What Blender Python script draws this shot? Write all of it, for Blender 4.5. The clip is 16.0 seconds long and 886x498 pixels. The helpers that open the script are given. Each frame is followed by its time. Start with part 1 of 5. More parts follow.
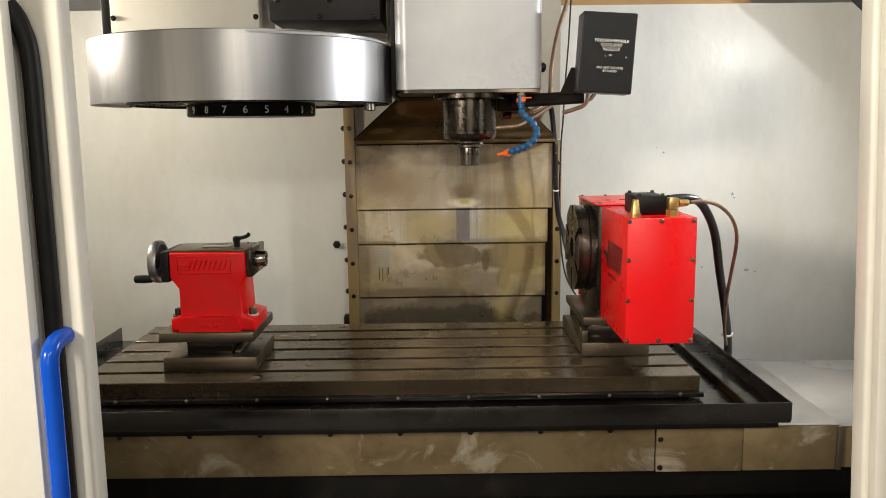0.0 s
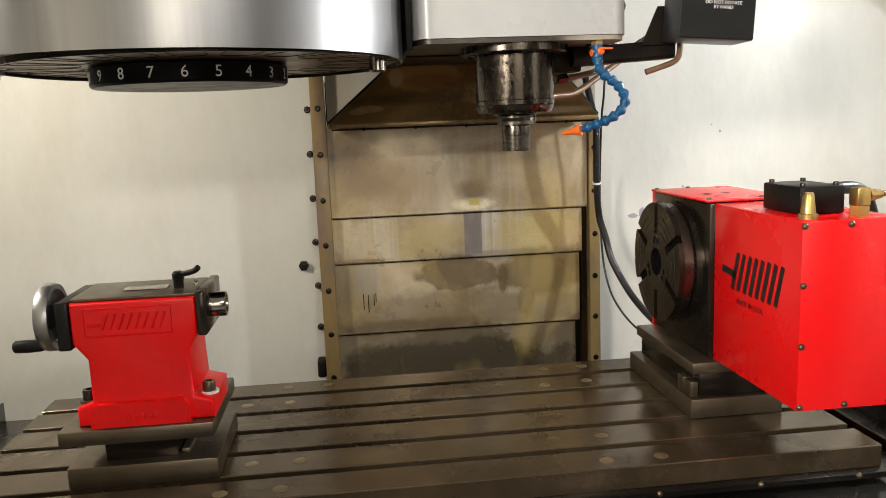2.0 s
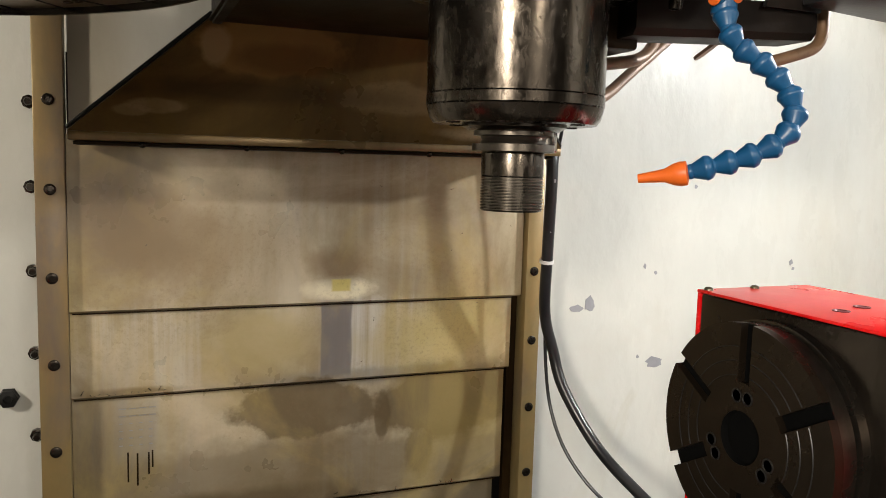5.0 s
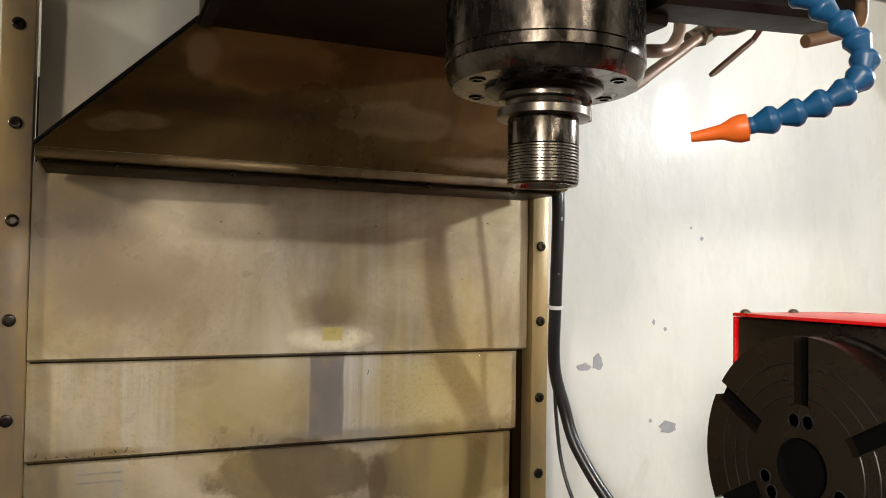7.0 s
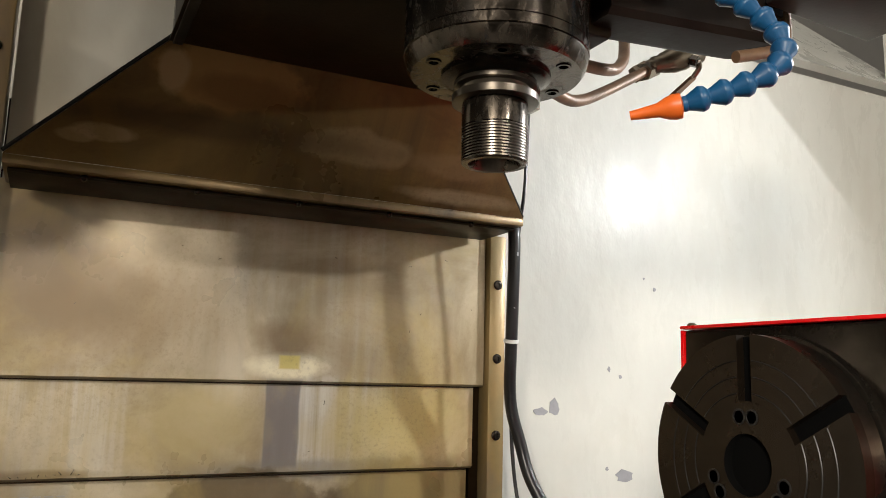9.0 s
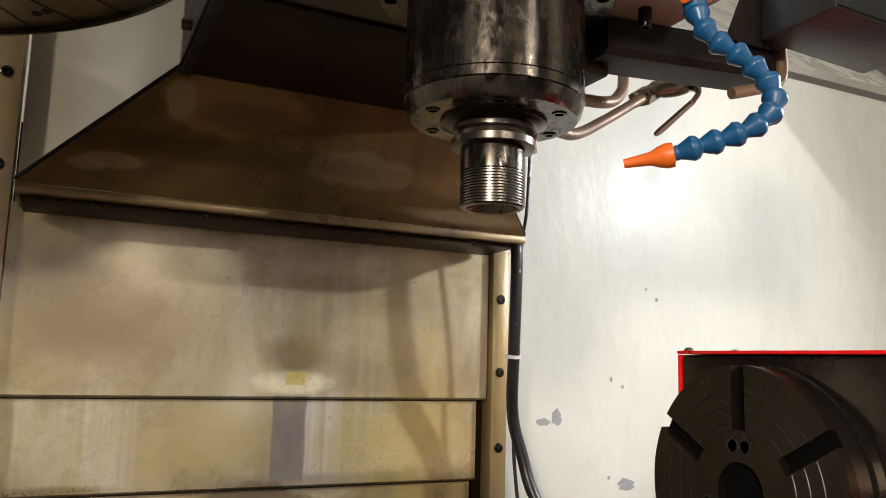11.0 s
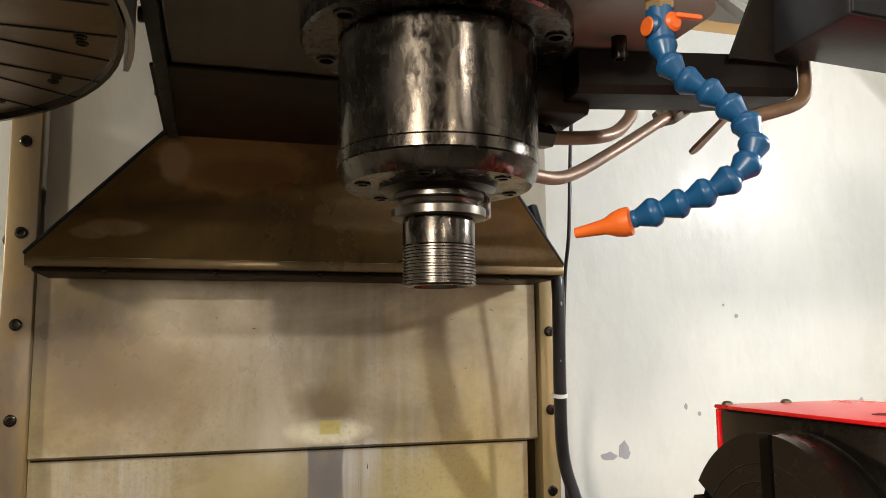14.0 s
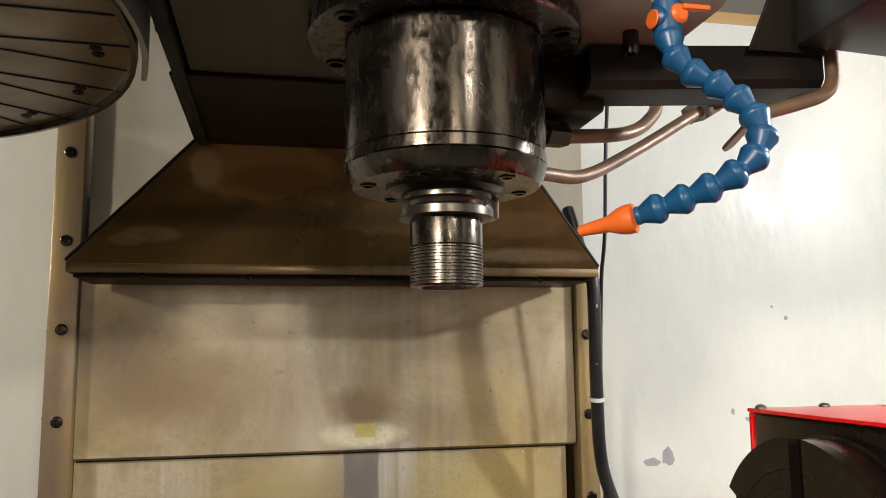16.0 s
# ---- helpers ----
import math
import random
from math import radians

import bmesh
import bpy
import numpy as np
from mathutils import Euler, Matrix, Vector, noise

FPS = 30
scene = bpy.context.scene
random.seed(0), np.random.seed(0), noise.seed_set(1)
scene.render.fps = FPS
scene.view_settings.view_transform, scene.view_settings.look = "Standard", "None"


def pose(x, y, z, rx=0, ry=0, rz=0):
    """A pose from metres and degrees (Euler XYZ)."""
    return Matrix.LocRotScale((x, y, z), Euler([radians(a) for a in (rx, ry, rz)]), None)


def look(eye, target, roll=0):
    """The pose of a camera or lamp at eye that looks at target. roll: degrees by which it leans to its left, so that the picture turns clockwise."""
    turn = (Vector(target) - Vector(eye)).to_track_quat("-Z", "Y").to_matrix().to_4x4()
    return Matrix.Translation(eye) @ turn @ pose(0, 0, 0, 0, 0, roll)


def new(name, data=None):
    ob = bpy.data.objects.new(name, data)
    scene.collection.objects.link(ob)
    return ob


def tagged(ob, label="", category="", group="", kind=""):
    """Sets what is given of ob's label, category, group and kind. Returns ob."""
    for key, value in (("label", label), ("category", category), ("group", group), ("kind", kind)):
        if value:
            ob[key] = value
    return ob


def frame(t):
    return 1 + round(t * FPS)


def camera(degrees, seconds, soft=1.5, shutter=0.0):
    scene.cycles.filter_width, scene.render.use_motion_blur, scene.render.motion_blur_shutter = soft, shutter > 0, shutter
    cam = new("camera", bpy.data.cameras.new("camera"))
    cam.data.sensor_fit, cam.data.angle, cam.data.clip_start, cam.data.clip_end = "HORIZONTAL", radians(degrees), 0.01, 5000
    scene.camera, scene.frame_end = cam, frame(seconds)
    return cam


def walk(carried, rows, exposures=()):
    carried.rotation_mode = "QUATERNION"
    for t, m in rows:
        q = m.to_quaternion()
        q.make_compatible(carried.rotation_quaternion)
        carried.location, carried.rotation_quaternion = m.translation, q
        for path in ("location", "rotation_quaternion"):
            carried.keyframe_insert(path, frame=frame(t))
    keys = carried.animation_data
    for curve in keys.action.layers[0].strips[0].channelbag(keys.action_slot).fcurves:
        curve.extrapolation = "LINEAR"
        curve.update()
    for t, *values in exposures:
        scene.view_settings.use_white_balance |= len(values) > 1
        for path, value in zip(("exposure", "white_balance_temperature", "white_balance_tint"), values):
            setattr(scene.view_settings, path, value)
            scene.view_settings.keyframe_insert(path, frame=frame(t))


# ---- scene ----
cam = camera(58.2, 16.0, soft=0.9)
PATH = [
    (0, (0.08, 0.31, 1.403), (0.092, 2.288, 1.105), -0.7),
    (0.5, (0.021, 0.328, 1.404), (0.071, 2.304, 1.097), -1.2),
    (1, (-0.035, 0.44, 1.388), (0.067, 2.413, 1.077), -1.5),
    (1.5, (-0.049, 0.642, 1.382), (0.111, 2.611, 1.066), -1.9),
    (2, (-0.1, 0.866, 1.369), (0.12, 2.829, 1.058), -2.2),
    (2.5, (-0.17, 1.082, 1.372), (0.205, 3.023, 1.066), -2.1),
    (3, (-0.168, 1.253, 1.364), (0.332, 3.166, 1.063), -0.6),
    (3.5, (-0.118, 1.4, 1.366), (0.449, 3.296, 1.074), 0.5),
    (4, (-0.086, 1.499, 1.363), (0.546, 3.377, 1.09), 1.0),
    (4.5, (-0.079, 1.563, 1.358), (0.604, 3.425, 1.098), 1.2),
    (4.7, (-0.087, 1.573, 1.358), (0.624, 3.426, 1.113), 1.4),
    (6.8, (-0.09, 1.66, 1.278), (0.708, 3.493, 1.312), 0.9),
    (7, (-0.086, 1.661, 1.272), (0.713, 3.494, 1.336), 0.9),
    (7.5, (-0.087, 1.664, 1.244), (0.744, 3.476, 1.401), 1.1),
    (8, (-0.08, 1.665, 1.225), (0.769, 3.461, 1.46), 1.3),
    (8.5, (-0.078, 1.661, 1.21), (0.78, 3.445, 1.496), 1.4),
    (9, (-0.086, 1.646, 1.195), (0.783, 3.42, 1.509), 1.5),
    (9.5, (-0.093, 1.625, 1.187), (0.777, 3.396, 1.514), 1.4),
    (12, (-0.088, 1.627, 1.275), (0.733, 3.434, 1.524), 1.2),
    (12.5, (-0.095, 1.608, 1.291), (0.697, 3.428, 1.535), 0.7),
    (13, (-0.068, 1.603, 1.291), (0.659, 3.45, 1.538), 0.4),
    (13.5, (-0.01, 1.62, 1.29), (0.635, 3.498, 1.534), -0.0),
    (14, (0.028, 1.627, 1.29), (0.58, 3.533, 1.536), -0.5),
    (14.5, (0.045, 1.626, 1.29), (0.527, 3.55, 1.542), -0.8),
    (15, (0.06, 1.627, 1.287), (0.488, 3.564, 1.544), -0.9),
    (15.5, (0.065, 1.625, 1.287), (0.469, 3.567, 1.547), -0.9),
    (16, (0.058, 1.622, 1.287), (0.462, 3.564, 1.549), -0.6),
]
walk(cam, [(t, look(eye, target, roll)) for t, eye, target, roll in PATH], exposures=[(0, -0.2), (1, -0.15), (2.5, 0.05), (4.5, 0.0), (16, 0.0)])

# ---- world and lamps ----
world = bpy.data.worlds.new("world")
scene.world = world
world.use_nodes = True
world.node_tree.nodes["Background"].inputs[0].default_value = (0.9, 0.92, 1.0, 1)
world.node_tree.nodes["Background"].inputs[1].default_value = 0.012


def area_lamp(name, eye, target, sx, sy, watts, colour):
    data = bpy.data.lights.new(name, "AREA")
    data.shape, data.size, data.size_y, data.energy, data.color = "RECTANGLE", sx, sy, watts, colour
    ob = new(name, data)
    ob.matrix_world = look(eye, target)
    return ob


LAMP = (1.175, 1.97, 1.655)
area_lamp("work_light_lamp", LAMP, (-0.5, 1.95, 1.0), 0.05, 0.04, 15.8, (0.96, 0.98, 1.0))
area_lamp("left_light_lamp", (-1.03, 1.97, 1.68), (0.0, 2.3, 1.2), 0.08, 0.06, 10.0, (1.0, 0.90, 0.76))
# unseen lamp added front-right to brighten the open door leaf
area_lamp("front_right_fill_lamp", (0.85, -0.5, 2.37), (0.1, 2.0, 1.2), 0.30, 0.10, 12, (1.0, 0.95, 0.88))
area_lamp("shop_lamp_mid", (0.135, -1.5, 2.26), (0.0, 2.2, 1.2), 0.16, 0.10, 17, (1.0, 0.90, 0.74))
# unseen warm fill added front-left for red housing, doors and right sheet
area_lamp("warm_fill_lamp", (-2.05, -0.75, 2.1), (0.5, 2.0, 1.1), 0.50, 0.35, 120, (1.0, 0.92, 0.80))
# unseen overhead fill, added above the machine's open top
area_lamp("overhead_fill_lamp", (0.3, 1.6, 3.95), (0.3, 1.6, 0.0), 1.6, 1.2, 8, (1.0, 0.97, 0.93))
# broad front fill behind the camera, added to brighten the column cover
area_lamp("front_fill_lamp", (0.2, -5.94, 1.75), (0.2, 2.5, 1.3), 3.4, 1.7, 42, (1.0, 0.92, 0.80))


# ---- materials ----
def material(name):
    m = bpy.data.materials.new(name)
    m.use_nodes = True
    nt = m.node_tree
    return m, nt, nt.nodes["Principled BSDF"]


def node(nt, kind, **kw):
    n = nt.nodes.new(kind)
    for k, v in kw.items():
        if k in n.inputs:
            n.inputs[k].default_value = v
    return n


def coords(nt, sx=1, sy=1, sz=1):
    tc = nt.nodes.new("ShaderNodeTexCoord")
    mp = nt.nodes.new("ShaderNodeMapping")
    mp.inputs["Scale"].default_value = (sx, sy, sz)
    nt.links.new(tc.outputs["Object"], mp.inputs["Vector"])
    return mp.outputs["Vector"]


def noise_ramp(nt, vec, scale, detail, lo, hi, rough=0.6, distortion=0.0):
    n = node(nt, "ShaderNodeTexNoise", Scale=scale, Detail=detail, Roughness=rough, Distortion=distortion)
    nt.links.new(vec, n.inputs["Vector"])
    r = nt.nodes.new("ShaderNodeMapRange")
    r.inputs["From Min"].default_value, r.inputs["From Max"].default_value = lo, hi
    r.clamp = True
    nt.links.new(n.outputs["Fac"], r.inputs["Value"])
    return r.outputs["Result"]


def mix(nt, fac, a, b):
    m = nt.nodes.new("ShaderNodeMix")
    m.data_type = "RGBA"
    ins = [i for i in m.inputs if i.enabled]
    for sock, v in zip(ins, (fac, a, b)):
        if isinstance(v, (int, float)):
            sock.default_value = v
        elif isinstance(v, tuple):
            sock.default_value = (*v, 1) if len(v) == 3 else v
        else:
            nt.links.new(v, sock)
    return [o for o in m.outputs if o.enabled][0]


def surface(name, base, other, rough, rough2=None, metal=0.0, scale=6.0, fine=60.0, lo=0.42, hi=0.68, stretch=(1, 1, 1),
            bump=0.05, bump_scale=250.0, third=None, third_scale=2.5, third_lo=0.55, third_hi=0.75, coat=0.0, spec=0.5, gloss=None):
    """Two or three colours by noise at two scales, rougher where stained, with a fine bump."""
    m, nt, p = material(name)
    v = coords(nt, *stretch)
    f1 = noise_ramp(nt, v, scale, 8, lo, hi, 0.65, 0.3)
    col = mix(nt, f1, base, other)
    if third:
        f3 = noise_ramp(nt, v, third_scale, 6, third_lo, third_hi, 0.6, 0.8)
        col = mix(nt, f3, col, third)
    f2 = noise_ramp(nt, v, fine, 4, 0.3, 0.7)
    dark = tuple(c * 0.82 for c in base)
    fm = nt.nodes.new("ShaderNodeMath")
    fm.operation = "MULTIPLY"
    fm.inputs[1].default_value = 0.22
    nt.links.new(f2, fm.inputs[0])
    col = mix(nt, fm.outputs[0], col, dark)
    nt.links.new(col, p.inputs["Base Color"])
    rr = nt.nodes.new("ShaderNodeMapRange")
    rr.inputs["To Min"].default_value, rr.inputs["To Max"].default_value = rough, rough2 if rough2 is not None else rough + 0.15
    if gloss:
        nt.links.new(noise_ramp(nt, coords(nt, *gloss[1:]), gloss[0], 7, 0.36, 0.64, 0.7, 0.4), rr.inputs["Value"])
    else:
        nt.links.new(f1, rr.inputs["Value"])
    nt.links.new(rr.outputs["Result"], p.inputs["Roughness"])
    p.inputs["Metallic"].default_value = metal
    p.inputs["Coat Weight"].default_value = coat
    p.inputs["Coat Roughness"].default_value = 0.08
    p.inputs["Specular IOR Level"].default_value = spec
    if bump:
        b = node(nt, "ShaderNodeBump", Strength=bump, Distance=0.002)
        bn = node(nt, "ShaderNodeTexNoise", Scale=bump_scale, Detail=4)
        nt.links.new(v, bn.inputs["Vector"])
        nt.links.new(bn.outputs["Fac"], b.inputs["Height"])
        nt.links.new(b.outputs["Normal"], p.inputs["Normal"])
    return m


def plain(name, col, rough, metal=0.0, emit=0.0, spec=0.5):
    m, nt, p = material(name)
    p.inputs["Base Color"].default_value = (*col, 1)
    p.inputs["Roughness"].default_value = rough
    p.inputs["Metallic"].default_value = metal
    p.inputs["Specular IOR Level"].default_value = spec
    if emit:
        p.inputs["Emission Color"].default_value = (*col, 1)
        p.inputs["Emission Strength"].default_value = emit
    return m


M_WALL = surface("enclosure_paint", (0.62, 0.62, 0.575), (0.54, 0.515, 0.44), 0.15, 0.46, spec=0.13, gloss=(16.0, 1, 1, 0.4), scale=2.2, fine=35, lo=0.5, hi=0.75, bump=0.6, bump_scale=34,
                 third=(0.44, 0.39, 0.26), third_scale=3.0, third_lo=0.66, third_hi=0.85, stretch=(1, 1, 0.55))
# enclosure paint made darker and tanner: shade is put into the colour
M_SHEET = surface("shaded_column_paint", (0.42, 0.385, 0.315), (0.34, 0.295, 0.22), 0.3, 0.5, spec=0.2, scale=4, fine=40, bump=0.1, bump_scale=60, stretch=(1, 1, 0.5))
M_DOOR = surface("door_cream_paint", (0.80, 0.77, 0.68), (0.74, 0.70, 0.60), 0.30, 0.4, scale=3, bump=0.06, bump_scale=120)
M_SHOP = surface("shop_wall_paint", (0.45, 0.44, 0.42), (0.38, 0.37, 0.36), 0.7, scale=1, fine=8)
M_CONCRETE = surface("shop_concrete", (0.25, 0.24, 0.23), (0.16, 0.16, 0.16), 0.6, scale=1.5, fine=20, bump=0.2, bump_scale=40)
M_TABLE = surface("table_cast_iron", (0.125, 0.092, 0.056), (0.058, 0.040, 0.023), 0.17, 0.36, metal=0.7, scale=5, fine=90, lo=0.38, hi=0.68, bump=0.06,
                  bump_scale=300, third=(0.25, 0.205, 0.15), third_scale=4.2, third_lo=0.52, third_hi=0.75)
M_TRAY = surface("tray_black_enamel", (0.006, 0.0055, 0.005), (0.013, 0.011, 0.009), 0.20, 0.34, spec=0.5, scale=7, fine=60, bump=0.04)
M_STEEL = surface("ground_steel_plate", (0.155, 0.125, 0.088), (0.080, 0.060, 0.038), 0.3, 0.45, metal=0.8, scale=9, fine=120, bump=0.06)


def stain_mask(nt, pos, warp, cx, cz, rx, rz, edge=0.25, square=False):
    """1 inside a ragged oval (or box) on an upright sheet, 0 outside."""
    def mth(op, a, b=None):
        n = nt.nodes.new("ShaderNodeMath")
        n.operation = op
        for k, v in enumerate((a, b)):
            if v is None:
                continue
            if isinstance(v, (int, float)):
                n.inputs[k].default_value = v
            else:
                nt.links.new(v, n.inputs[k])
        return n.outputs[0]
    sep = nt.nodes.new("ShaderNodeSeparateXYZ")
    nt.links.new(pos, sep.inputs[0])
    dx = mth("DIVIDE", mth("SUBTRACT", sep.outputs[0], cx), rx)
    dz = mth("DIVIDE", mth("SUBTRACT", sep.outputs[2], cz), rz)
    if square:
        d = mth("MAXIMUM", mth("ABSOLUTE", dx), mth("ABSOLUTE", dz))
    else:
        d = mth("SQRT", mth("ADD", mth("MULTIPLY", dx, dx), mth("MULTIPLY", dz, dz)))
    d = mth("ADD", d, mth("MULTIPLY", mth("SUBTRACT", warp, 0.5), 0.25 if square else 1.15))
    r = nt.nodes.new("ShaderNodeMapRange")
    r.inputs["From Min"].default_value, r.inputs["From Max"].default_value = 1 + edge / 2, 1 - edge / 2
    nt.links.new(d, r.inputs["Value"])
    return r.outputs["Result"]


def stained_sheet(name, base, other, streak, metal, rough, rough2, stains, streak_box=None):
    m, nt, p = material(name)
    pos = coords(nt)
    broad = noise_ramp(nt, pos, 5.5, 7, 0.38, 0.62, 0.65, 0.7)
    col = mix(nt, broad, base, other)
    st = noise_ramp(nt, coords(nt, 60, 1, 2.2), 1.0, 5, 0.40, 0.66)
    sm = noise_ramp(nt, pos, 4.0, 3, 0.40, 0.58)
    mm = nt.nodes.new("ShaderNodeMath")
    mm.operation = "MULTIPLY"
    nt.links.new(st, mm.inputs[0]), nt.links.new(sm, mm.inputs[1])
    wn = node(nt, "ShaderNodeTexNoise", Scale=24.0, Detail=5, Roughness=0.58)
    nt.links.new(pos, wn.inputs["Vector"])
    amount = mm.outputs[0]
    if streak_box:
        inside = stain_mask(nt, pos, wn.outputs["Fac"], *streak_box, 0.3, True)
        keep = nt.nodes.new("ShaderNodeMapRange")
        keep.inputs["To Min"].default_value = 0.25
        nt.links.new(inside, keep.inputs["Value"])
        mk = nt.nodes.new("ShaderNodeMath")
        mk.operation = "MULTIPLY"
        nt.links.new(amount, mk.inputs[0]), nt.links.new(keep.outputs["Result"], mk.inputs[1])
        amount = mk.outputs[0]
    col = mix(nt, amount, col, streak)
    for cx, cz, rx, rz, edge, square, c, amount in stains:
        k = stain_mask(nt, pos, wn.outputs["Fac"], cx, cz, rx, rz, edge, square)
        a = nt.nodes.new("ShaderNodeMath")
        a.operation = "MULTIPLY"
        a.inputs[1].default_value = amount
        nt.links.new(k, a.inputs[0])
        col = mix(nt, a.outputs[0], col, c)
    spk = noise_ramp(nt, pos, 240.0, 8, 0.50, 0.68, 0.75)
    sk = nt.nodes.new("ShaderNodeMath")
    sk.operation = "MULTIPLY"
    sk.inputs[1].default_value = 0.38
    patch = noise_ramp(nt, pos, 6.0, 5, 0.42, 0.58, 0.6, 0.4)
    pk = nt.nodes.new("ShaderNodeMath")
    pk.operation = "MULTIPLY"
    nt.links.new(spk, pk.inputs[0]), nt.links.new(patch, pk.inputs[1])
    nt.links.new(pk.outputs[0], sk.inputs[0])
    yellow = noise_ramp(nt, coords(nt, 3.2, 1, 2.0), 2.2, 6, 0.50, 0.66, 0.6, 0.8)
    yk = nt.nodes.new("ShaderNodeMath")
    yk.operation = "MULTIPLY"
    yk.inputs[1].default_value = 0.4
    nt.links.new(yellow, yk.inputs[0])
    col = mix(nt, yk.outputs[0], col, (base[0] * 0.95, base[1] * 0.85, base[2] * 0.40))
    col = mix(nt, sk.outputs[0], col, (base[0] * 0.42, base[1] * 0.34, base[2] * 0.26))
    nt.links.new(col, p.inputs["Base Color"])
    rr = nt.nodes.new("ShaderNodeMapRange")
    rr.inputs["To Min"].default_value, rr.inputs["To Max"].default_value = rough, rough2
    nt.links.new(noise_ramp(nt, pos, 9.0, 5, 0.35, 0.7), rr.inputs["Value"])
    nt.links.new(rr.outputs["Result"], p.inputs["Roughness"])
    p.inputs["Metallic"].default_value = metal
    b = node(nt, "ShaderNodeBump", Strength=0.06, Distance=0.002)
    bn = node(nt, "ShaderNodeTexNoise", Scale=45.0, Detail=6)
    nt.links.new(pos, bn.inputs["Vector"])
    nt.links.new(bn.outputs["Fac"], b.inputs["Height"])
    nt.links.new(b.outputs["Normal"], p.inputs["Normal"])
    return m


WET, GREY, PALE, RUST = (0.13, 0.092, 0.046), (0.19, 0.172, 0.172), (0.72, 0.66, 0.50), (0.13, 0.075, 0.03)
M_PANEL = stained_sheet("stained_stainless", (0.575, 0.485, 0.335), (0.32, 0.245, 0.14), (0.64, 0.61, 0.55), 0.18, 0.27, 0.45, [
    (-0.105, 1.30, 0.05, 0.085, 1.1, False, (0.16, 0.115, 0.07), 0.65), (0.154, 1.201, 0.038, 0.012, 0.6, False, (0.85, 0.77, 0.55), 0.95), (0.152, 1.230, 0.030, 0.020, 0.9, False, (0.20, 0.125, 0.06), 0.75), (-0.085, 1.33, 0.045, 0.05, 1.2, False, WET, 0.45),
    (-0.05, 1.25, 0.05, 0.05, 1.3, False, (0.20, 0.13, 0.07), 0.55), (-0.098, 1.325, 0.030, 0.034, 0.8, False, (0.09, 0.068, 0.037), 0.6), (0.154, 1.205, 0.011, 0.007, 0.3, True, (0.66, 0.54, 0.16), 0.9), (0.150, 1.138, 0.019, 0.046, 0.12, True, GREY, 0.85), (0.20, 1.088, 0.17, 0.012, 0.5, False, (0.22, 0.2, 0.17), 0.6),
    (0.115, 1.056, 0.088, 0.034, 0.16, False, WET, 0.8), (0.300, 1.048, 0.090, 0.044, 0.16, False, (0.17, 0.12, 0.06), 0.8), (0.212, 1.035, 0.009, 0.034, 0.3, False, WET, 0.8), (0.262, 0.985, 0.018, 0.034, 0.3, False, WET, 0.7),
    (-0.075, 1.045, 0.024, 0.038, 0.5, True, (0.62, 0.62, 0.60), 0.6), (0.0, 0.946, 0.16, 0.014, 0.7, False, WET, 0.75), (-0.12, 1.00, 0.06, 0.07, 0.9, False, WET, 0.5),
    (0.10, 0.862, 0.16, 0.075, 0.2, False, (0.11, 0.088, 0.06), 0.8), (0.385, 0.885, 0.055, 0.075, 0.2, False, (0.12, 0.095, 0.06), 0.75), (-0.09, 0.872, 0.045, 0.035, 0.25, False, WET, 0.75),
    (-0.08, 1.091, 0.05, 0.005, 0.8, False, RUST, 0.8),
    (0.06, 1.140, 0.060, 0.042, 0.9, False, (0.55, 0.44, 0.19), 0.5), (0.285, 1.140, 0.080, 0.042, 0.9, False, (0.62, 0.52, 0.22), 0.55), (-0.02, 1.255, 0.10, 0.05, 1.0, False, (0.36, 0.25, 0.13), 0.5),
    # broad marks darken the whole lowest panel and the foot of the third
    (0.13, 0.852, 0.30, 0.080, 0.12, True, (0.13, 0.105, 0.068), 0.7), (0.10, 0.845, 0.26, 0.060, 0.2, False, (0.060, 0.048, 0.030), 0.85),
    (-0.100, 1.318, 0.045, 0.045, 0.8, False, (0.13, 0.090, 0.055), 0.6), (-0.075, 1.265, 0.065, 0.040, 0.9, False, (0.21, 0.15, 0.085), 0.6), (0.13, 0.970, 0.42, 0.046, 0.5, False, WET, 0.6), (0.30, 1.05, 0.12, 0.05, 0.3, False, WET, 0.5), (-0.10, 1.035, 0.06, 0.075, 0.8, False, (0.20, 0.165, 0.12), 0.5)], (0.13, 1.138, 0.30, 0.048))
M_HOOD = stained_sheet("browned_stainless", (0.18, 0.113, 0.037), (0.040, 0.023, 0.007), (0.12, 0.076, 0.030), 0.35, 0.27, 0.42, [
    (0.045, 1.455, 0.070, 0.026, 0.2, False, (0.30, 0.17, 0.06), 0.7), (-0.008, 1.455, 0.013, 0.018, 0.35, False, (0.36, 0.25, 0.13), 0.75), (0.06, 1.447, 0.05, 0.014, 0.5, False, (0.15, 0.075, 0.022), 0.7),
    (-0.055, 1.401, 0.026, 0.007, 0.3, False, (0.30, 0.21, 0.11), 0.7), (-0.080, 1.396, 0.016, 0.005, 0.3, False, (0.30, 0.21, 0.11), 0.6), (0.175, 1.418, 0.055, 0.016, 0.25, False, (0.26, 0.185, 0.09), 0.7), (0.29, 1.415, 0.05, 0.012, 0.4, False, (0.24, 0.16, 0.075), 0.6),
    (0.02, 1.418, 0.14, 0.010, 0.9, False, (0.05, 0.028, 0.010), 0.7), (0.31, 1.387, 0.07, 0.006, 0.8, False, (0.45, 0.36, 0.22), 0.5)])
M_BRASSY = surface("oil_stained_strip", (0.31, 0.205, 0.08), (0.21, 0.165, 0.075), 0.32, 0.5, metal=0.25, scale=9, fine=150, bump=0.08,
                   third=(0.17, 0.13, 0.095), third_scale=5, third_lo=0.52, third_hi=0.66, stretch=(1, 1, 0.6))
